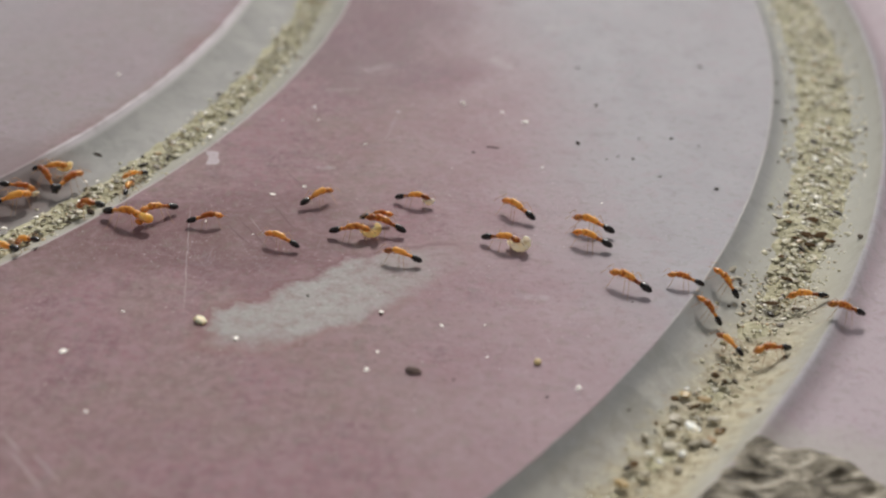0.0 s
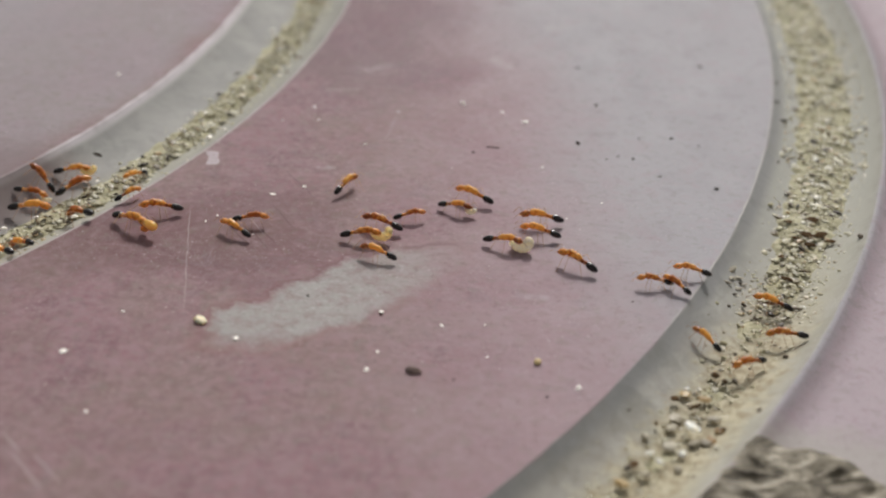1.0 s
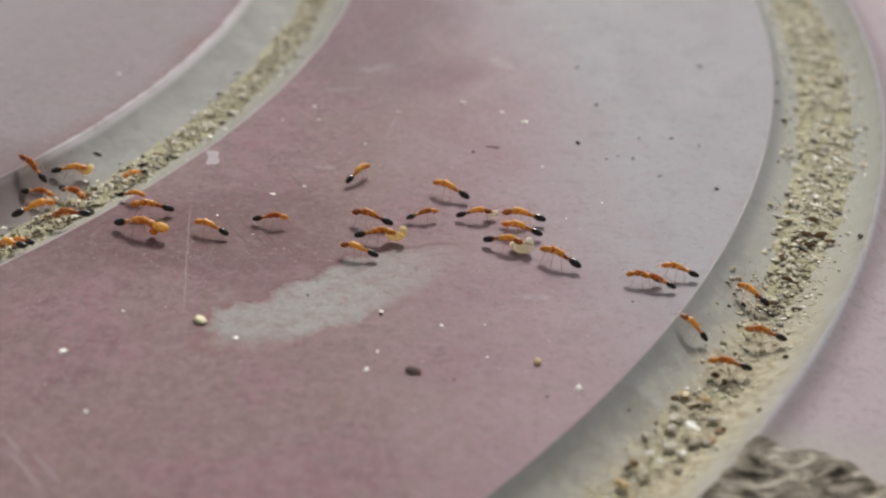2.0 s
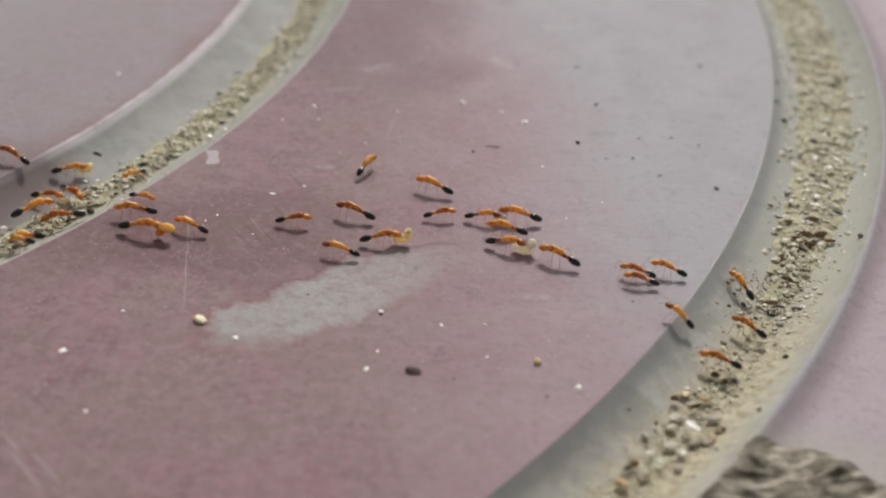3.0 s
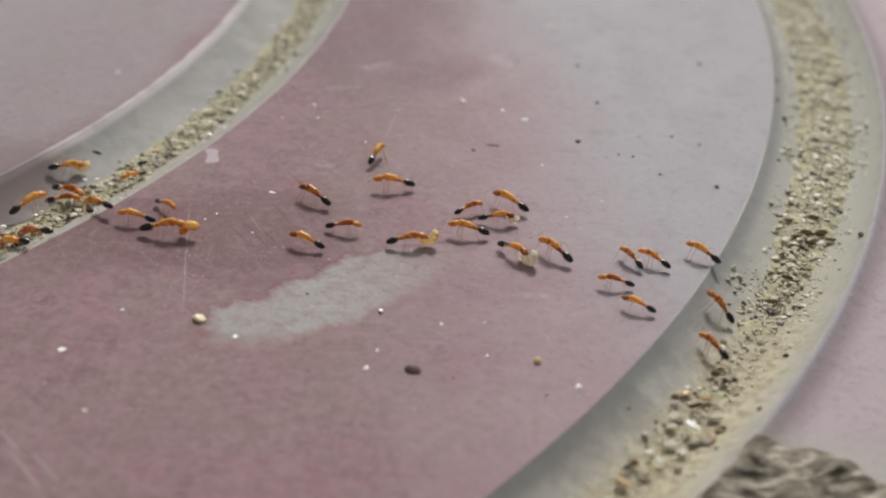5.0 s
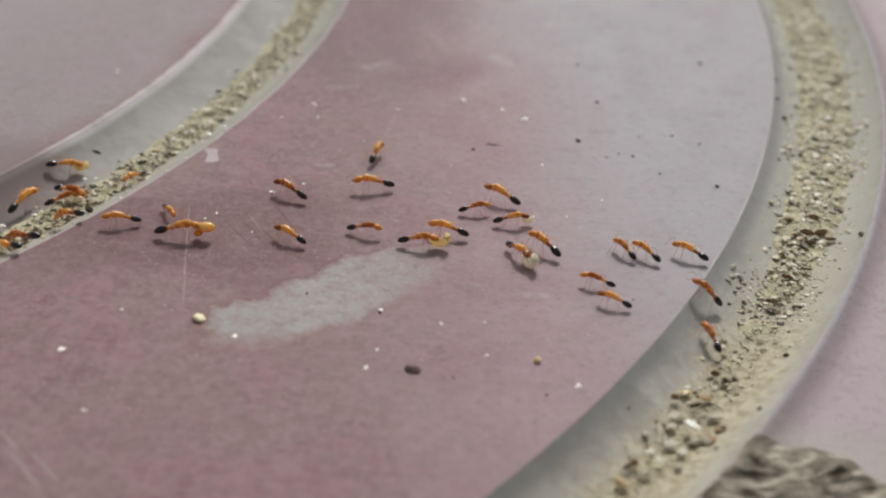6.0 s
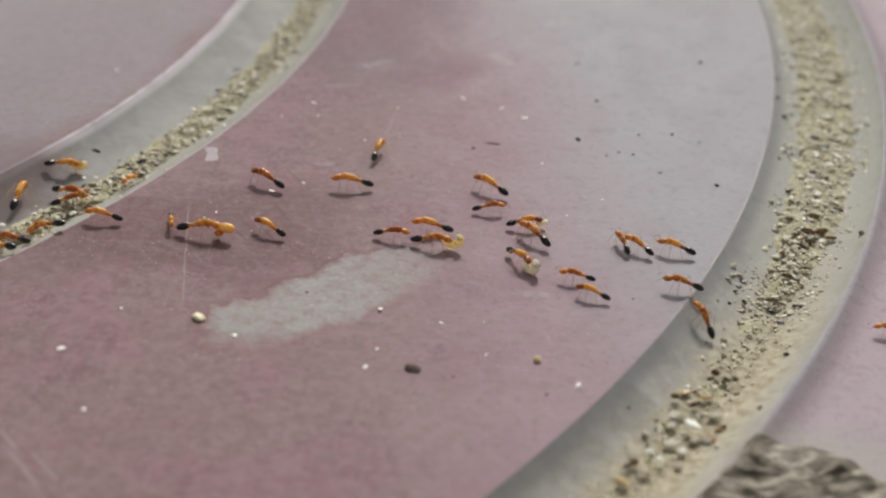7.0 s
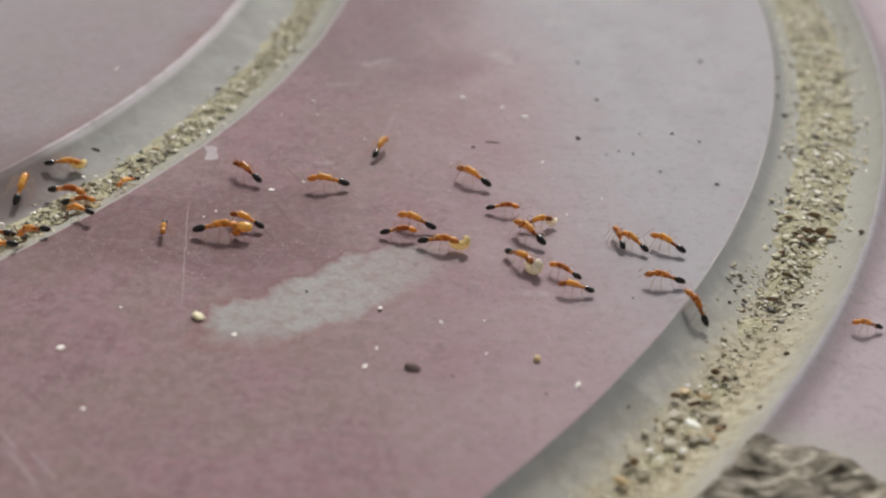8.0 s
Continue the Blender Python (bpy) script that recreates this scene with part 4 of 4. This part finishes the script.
# ---- what moves ----
def motions():
    march(ants[0], 1.15, 1.4, ((-23.22, 104.24, -23), (-22.92, 104.14, -17), (-22.86, 104.01, -20), (-22.70, 103.63, -31), (-22.56, 103.49, -33), (-22.24, 103.13, -24), (-21.67, 102.47, -11), (-21.19, 102.45, -8), (-20.78, 102.41, -2), (-20.20, 102.45, 0), (-18.97, 102.18, 5), (-18.14, 102.14, 3), (-17.28, 102.41, -6), (-16.60, 102.32, 2), (-16.02, 102.30, 2)), pupa, (1.38, 0, 0.8))
    march(ants[1], 0.88, 1.9, ((-17.34, 104.51, 13), (-15.55, 104.87, 15), (-15.36, 104.86, 13), (-14.83, 104.85, 7), (-14.09, 104.96, 2), (-13.38, 104.99, -3), (-11.34, 105.13, 2), (-9.98, 104.87, 6), (-9.05, 104.80, 6), (-7.73, 104.43, -0), (-6.04, 104.27, -10), (-4.69, 103.63, -5), (-3.70, 103.52, -6), (-3.26, 103.65, -16), (-3.18, 103.61, 1)))
    march(ants[2], 0.93, 1.9, ((-11.46, 102.01, 157), (-13.53, 102.55, 151), (-13.77, 102.68, 149), (-14.44, 103.04, 144), (-14.96, 103.27, 147), (-15.84, 103.12, 156), (-17.78, 103.18, 159), (-19.05, 103.52, 153), (-20.06, 103.57, 161), (-21.70, 103.97, 167), (-22.83, 103.50, 190), (-23.80, 103.35, 189), (-24.38, 103.62, 174), (-25.29, 103.23, 197), (-25.94, 103.88, 146)))
    march(ants[3], 1.05, 1.9, ((-20.83, 105.31, -143), (-20.55, 105.75, -166), (-20.55, 105.74, -165), (-20.54, 105.68, -163), (-20.71, 105.69, -170), (-20.98, 105.61, -173), (-22.19, 105.18, -173), (-23.15, 104.66, -173), (-23.69, 104.82, -183), (-24.53, 105.51, -217), (-26.57, 104.67, -212), (-27.38, 103.37, -201), (-27.99, 102.24, -188), (-28.46, 102.19, -201), (-28.64, 101.41, -202)))
    march(ants[4], 0.98, 1.4, ((-9.63, 108.68, 40), (-8.31, 110.12, 46), (-8.24, 110.24, 46), (-8.06, 110.57, 44), (-7.62, 110.97, 60), (-7.21, 111.93, 52), (-6.36, 113.92, 67), (-6.00, 114.79, 60), (-5.65, 115.18, 65), (-5.61, 115.86, 71), (-5.59, 116.16, 74), (-5.59, 116.33, 79), (-5.48, 116.45, 77), (-5.39, 116.60, 76), (-5.31, 116.73, 73)))
    march(ants[5], 1.00, 1.4, ((-6.78, 103.89, -2), (-6.24, 103.35, 3), (-6.21, 103.37, 2), (-6.12, 103.41, 0), (-5.96, 103.43, -1), (-5.36, 103.69, -2), (-4.57, 103.04, 8), (-4.18, 103.02, 7), (-3.67, 103.01, -2), (-2.80, 102.78, 9), (-1.96, 102.76, 2), (-1.11, 102.72, -11), (-0.79, 102.68, -10), (-0.55, 102.54, -9), (-0.29, 102.41, -9)), larva_cream, (1.45, 0.1, 0.95))
    march(ants[6], 1.06, 1.9, ((-4.24, 105.02, 159), (-4.22, 105.18, 153), (-4.25, 105.21, 154), (-4.34, 105.27, 156), (-4.52, 105.24, 162), (-4.89, 105.45, 167), (-6.22, 106.50, 160), (-7.49, 107.00, 156), (-8.17, 107.52, 145), (-9.23, 108.34, 140), (-11.20, 109.04, 147), (-12.64, 109.70, 143), (-13.43, 110.51, 146), (-14.08, 110.80, 144), (-15.04, 111.21, 138)))
    march(ants[7], 0.94, 1.9, ((-2.80, 100.73, 167), (-3.99, 100.91, 153), (-4.03, 100.90, 153), (-4.17, 100.89, 152), (-4.54, 101.02, 159), (-5.27, 101.11, 165), (-6.86, 101.05, 166), (-7.98, 101.01, 166), (-8.42, 101.56, 149), (-9.25, 101.79, 157), (-10.63, 102.32, 151), (-11.57, 102.88, 143), (-12.40, 103.22, 148), (-13.28, 103.59, 151), (-14.09, 103.91, 156)))
    march(ants[8], 0.90, 1.4, ((-2.51, 109.52, -12), (-0.93, 109.11, -10), (-0.72, 109.09, -10), (-0.15, 109.03, -9), (0.71, 108.60, -20), (1.52, 107.92, 8), (2.72, 107.31, -1), (2.92, 107.05, -10), (2.95, 106.99, -6), (3.50, 106.98, -3), (4.71, 106.77, 10), (5.44, 106.64, 8), (5.89, 106.21, 8), (6.40, 105.89, 12), (6.71, 106.11, 19)), larva_small, (1.4, 0, 0.78))
    march(ants[9], 0.82, 1.4, ((-5.01, 106.44, 3), (-3.56, 106.53, 16), (-3.46, 106.56, 16), (-3.17, 106.64, 18), (-2.61, 106.88, 16), (-2.13, 106.94, 24), (-0.69, 107.21, 11), (0.36, 107.47, 14), (0.82, 107.68, 24), (1.56, 108.14, 34), (2.09, 108.22, 20), (2.68, 108.27, 8), (3.26, 108.26, 8), (3.71, 108.31, 3), (4.30, 108.18, -2)))
    march(ants[10], 1.06, 1.9, ((5.45, 108.47, 140), (3.64, 109.89, 155), (3.46, 109.94, 153), (2.92, 110.08, 146), (2.13, 110.30, 155), (1.15, 110.65, 151), (-0.65, 111.28, 154), (-1.63, 111.63, 159), (-2.34, 111.70, 169), (-3.49, 111.60, 181), (-5.16, 111.00, 188), (-6.31, 111.03, 183), (-7.06, 110.83, 181), (-7.96, 110.44, 193), (-8.82, 110.43, 186)))
    march(ants[11], 1.09, 1.9, ((10.97, 106.77, 158), (8.63, 107.27, 152), (8.49, 107.23, 157), (8.09, 107.11, 171), (7.15, 107.38, 182), (6.35, 107.39, 182), (5.53, 107.46, 174), (5.68, 107.79, 171), (5.55, 108.33, 166), (5.09, 109.17, 144), (4.35, 109.88, 146), (3.92, 111.10, 146), (3.39, 111.46, 143), (2.85, 112.00, 144), (2.09, 112.57, 144)))
    march(ants[12], 1.02, 1.9, ((10.78, 104.64, 158), (8.66, 104.93, 162), (8.51, 105.10, 160), (8.10, 105.54, 152), (7.01, 105.31, 170), (6.23, 105.44, 168), (4.83, 105.45, 171), (3.96, 105.17, 167), (3.28, 105.06, 162), (2.26, 104.99, 172), (0.64, 104.50, 169), (-0.32, 104.73, 161), (-0.80, 104.72, 174), (-1.17, 104.92, 156), (-1.93, 105.12, 158)))
    march(ants[13], 1.00, 0.6, ((4.13, 103.87, -20), (4.19, 103.60, -18), (4.21, 103.62, -18), (4.28, 103.66, -16), (4.28, 103.66, -16), (4.27, 103.58, -17), (4.43, 103.41, -15), (4.67, 103.02, -26), (4.89, 102.81, -37), (4.93, 102.37, -40), (5.33, 102.19, -58), (5.39, 101.60, -56), (5.41, 101.13, -57), (5.45, 100.92, -59), (5.44, 100.89, -50)), larva_white, (1.25, 0.1, 0.86))
    march(ants[14], 1.10, 1.4, ((13.13, 98.86, 149), (11.14, 100.23, 128), (10.98, 100.34, 130), (10.52, 100.65, 137), (9.53, 101.24, 146), (8.67, 101.45, 149), (8.24, 101.73, 152), (8.41, 101.83, 152), (8.37, 102.07, 150), (8.21, 102.22, 137), (7.37, 103.04, 134), (6.94, 103.48, 130), (6.57, 104.34, 131), (6.50, 104.43, 129), (6.24, 104.37, 132)))
    march(ants[15], 0.87, 1.4, ((17.09, 99.76, 167), (15.90, 99.65, 181), (15.78, 99.60, 181), (15.45, 99.47, 179), (14.88, 99.38, 181), (14.46, 99.41, 181), (13.85, 100.36, 168), (13.64, 100.62, 157), (13.61, 100.98, 139), (13.50, 101.79, 123), (13.13, 103.11, 124), (12.86, 103.74, 116), (12.92, 104.07, 107), (12.89, 104.09, 104), (12.70, 104.61, 102)))
    march(ants[16], 0.85, 1.9, ((18.36, 97.44, 146), (17.43, 98.41, 146), (17.34, 98.61, 142), (17.07, 99.10, 135), (16.39, 98.99, 135), (15.82, 99.11, 147), (14.10, 99.37, 166), (13.59, 99.27, 171), (13.13, 99.11, 175), (12.48, 98.88, 174), (11.13, 98.62, 165), (10.17, 99.06, 157), (9.45, 99.02, 173), (8.77, 99.41, 149), (8.64, 99.44, 150)))
    march(ants[17], 0.91, 1.4, ((19.90, 101.13, 149), (18.77, 101.21, 159), (18.66, 101.19, 163), (18.36, 101.11, 173), (17.67, 101.03, 173), (17.23, 100.87, 168), (16.10, 100.95, 162), (15.75, 101.37, 147), (15.36, 101.93, 148), (15.12, 102.04, 146), (14.71, 102.85, 134), (14.20, 103.50, 132), (14.07, 103.73, 135), (14.02, 103.77, 136), (13.77, 104.08, 133)))
    march(ants[18], 0.85, 1.9, ((19.67, 93.89, 127), (18.85, 94.17, 125), (18.74, 94.18, 127), (18.43, 94.17, 133), (18.03, 94.22, 137), (17.52, 94.68, 154), (16.25, 95.19, 156), (15.33, 95.54, 165), (14.56, 95.46, 154), (13.85, 95.73, 154), (12.20, 96.16, 155), (11.08, 96.52, 156), (10.44, 96.92, 156), (9.87, 97.18, 159), (9.30, 97.33, 175)))
    march(ants[19], 0.97, 1.9, ((26.05, 100.37, 182), (24.60, 98.85, 191), (24.40, 99.01, 189), (23.82, 99.36, 181), (23.38, 99.52, 158), (22.70, 100.03, 145), (21.38, 101.18, 122), (20.83, 102.21, 128), (20.09, 102.80, 131), (19.03, 103.45, 143), (17.87, 103.31, 147), (17.31, 103.64, 157), (16.75, 103.69, 161), (16.29, 103.94, 157), (16.19, 104.08, 146)))
    march(ants[20], 0.96, 1.9, ((27.79, 97.41, -177), (24.73, 95.46, -168), (24.58, 95.29, -169), (24.12, 94.79, -170), (23.76, 95.01, -189), (23.13, 95.02, -192), (21.26, 95.97, -211), (20.98, 96.36, -238), (20.16, 97.12, -233), (19.46, 97.77, -229), (18.36, 98.59, -196), (17.61, 98.88, -186), (16.73, 98.67, -187), (16.07, 98.83, -195), (15.53, 99.14, -183)))
    march(ants[21], 0.98, 1.4, ((22.46, 93.38, -156), (21.71, 91.99, -148), (21.55, 91.98, -145), (21.14, 91.78, -143), (20.66, 91.60, -147), (19.94, 91.14, -168), (18.79, 91.63, -195), (18.62, 91.97, -213), (18.45, 92.48, -232), (18.46, 93.08, -231), (18.41, 93.98, -251), (18.03, 95.10, -247), (17.71, 95.85, -237), (17.53, 96.40, -239), (17.21, 96.57, -227)))
    march(ants[22], 0.77, 1.9, ((41.29, 95.08, 180), (41.19, 95.09, 180), (41.10, 95.10, 180), (40.82, 95.14, 180), (40.34, 95.20, 180), (39.87, 95.26, 180), (38.61, 95.38, 180), (37.93, 95.45, 180), (37.46, 95.51, 180), (36.30, 95.56, 180), (34.51, 95.70, 180), (32.19, 95.84, 181), (30.69, 95.85, 181), (29.92, 96.30, 173), (29.08, 95.98, 189)))
    march(ants[23], 0.95, 0.6, ((-30.79, 112.78, 38), (-29.32, 113.30, 20), (-29.23, 113.27, 18), (-28.96, 113.21, 13), (-29.06, 113.22, 18), (-29.19, 113.19, 18), (-29.33, 113.32, 31), (-29.35, 113.31, 30), (-29.47, 113.34, 29), (-29.55, 113.40, 32), (-29.69, 113.48, 27), (-29.74, 113.41, 22), (-29.79, 113.38, 24), (-29.86, 113.35, 27), (-29.75, 113.39, 27)), larva_pale, (1.2, 0, 0.98))
    march(ants[24], 1.08, 0.6, ((-28.90, 111.25, 57), (-28.73, 110.87, 54), (-28.63, 110.85, 52), (-28.36, 110.81, 47), (-28.33, 110.67, 47), (-28.19, 109.77, -27), (-28.15, 109.48, -49), (-28.16, 109.47, -45), (-28.16, 109.35, -45), (-28.48, 109.57, -35), (-28.18, 109.42, -32), (-28.24, 109.29, -31), (-28.19, 109.15, -27), (-28.11, 109.15, -24), (-28.30, 109.04, -19)))
    march(ants[25], 0.90, 1.4, ((-32.48, 109.53, 16), (-32.09, 109.80, 10), (-32.01, 109.78, 9), (-31.73, 109.63, -2), (-31.33, 109.25, -11), (-31.10, 109.26, -13), (-30.08, 109.13, -14), (-29.47, 108.70, -3), (-28.95, 108.57, -5), (-28.49, 108.42, -2), (-28.61, 108.33, 24), (-28.24, 108.32, 38), (-27.97, 108.13, 23), (-27.83, 108.08, 23), (-27.13, 107.79, -1)), larva_sand, (1.42, 0, 0.7))
    march(ants[26], 1.12, 1.4, ((-32.59, 107.96, 41), (-31.21, 107.35, -18), (-31.17, 107.30, -16), (-31.05, 107.15, -8), (-30.75, 106.91, -6), (-30.32, 106.69, 15), (-30.45, 106.71, 36), (-30.42, 106.74, 33), (-30.56, 106.86, 39), (-30.76, 107.14, 48), (-31.17, 107.45, 62), (-31.56, 107.85, 78), (-31.73, 108.07, 86), (-31.74, 108.22, 86), (-31.88, 108.88, 90)))
    march(ants[27], 0.93, 1.4, ((-29.12, 100.69, 145), (-29.38, 100.64, 144), (-29.56, 101.01, 144), (-29.61, 100.95, 144), (-29.51, 100.62, 144), (-29.59, 100.97, 143), (-29.36, 100.55, 141), (-30.91, 102.79, 175), (-31.26, 102.93, 181), (-31.84, 102.50, 180), (-32.59, 102.07, 196), (-33.22, 101.64, 196), (-33.67, 101.44, 196), (-34.13, 101.27, 196), (-34.55, 101.05, 196)))
    march(ants[28], 1.10, 1.9, ((-25.84, 106.59, 141), (-25.85, 106.75, 141), (-25.91, 106.70, 141), (-26.03, 106.52, 142), (-26.28, 105.04, 137), (-26.38, 104.80, 136), (-27.79, 105.69, 214), (-27.64, 103.57, 153), (-28.03, 103.14, 152), (-28.60, 102.32, 156), (-29.32, 101.18, 160), (-29.81, 100.95, 154), (-30.09, 100.82, 152), (-31.44, 102.18, 204), (-32.04, 102.02, 204)))
    march(ants[29], 1.10, 1.4, ((-30.29, 99.54, 138), (-30.42, 99.41, 138), (-30.56, 99.30, 139), (-30.59, 99.27, 139), (-30.65, 99.24, 140), (-30.57, 99.35, 139), (-29.24, 101.27, 155), (-29.22, 101.21, 165), (-29.25, 100.62, 158), (-29.63, 100.46, 149), (-30.12, 99.25, 148), (-30.32, 99.54, 154), (-30.59, 99.28, 153), (-30.52, 99.26, 153), (-30.43, 99.26, 157)))
    march(ants[30], 0.78, 1.4, ((-24.15, 113.41, -134), (-24.15, 113.41, -134), (-24.15, 113.40, -134), (-24.17, 113.40, -131), (-24.15, 113.45, -131), (-24.14, 113.49, -131), (-24.23, 113.49, -128), (-24.24, 113.37, -131), (-24.25, 113.28, -131), (-24.18, 112.99, -134), (-24.02, 112.79, -128), (-23.83, 112.28, -122), (-23.78, 111.88, -122), (-23.81, 111.30, -122), (-23.85, 110.82, -122)))
    march(ants[31], 0.78, 1.9, ((-23.85, 110.22, 84), (-23.72, 109.39, 81), (-23.70, 109.42, 81), (-23.65, 109.50, 81), (-23.47, 107.59, 43), (-23.38, 107.47, 4), (-22.62, 107.34, -23), (-21.76, 107.09, -30), (-21.17, 106.89, -27), (-20.62, 106.39, -34), (-20.04, 105.38, -57), (-19.81, 104.43, -67), (-19.53, 103.62, -78), (-19.59, 103.17, -85), (-19.81, 102.40, -83)))
    march(ants[32], 0.99, 1.9, ((-30.58, 111.24, 133), (-30.47, 111.08, 126), (-30.49, 111.07, 126), (-30.56, 111.05, 125), (-30.99, 111.24, 144), (-31.32, 111.33, 149), (-32.92, 112.43, 153), (-33.89, 112.57, 149), (-34.44, 112.23, 156), (-36.13, 112.00, 161), (-37.71, 111.91, 165), (-38.68, 111.81, 168), (-39.38, 111.74, 169), (-40.10, 111.72, 171), (-40.78, 111.61, 173)))


motions()
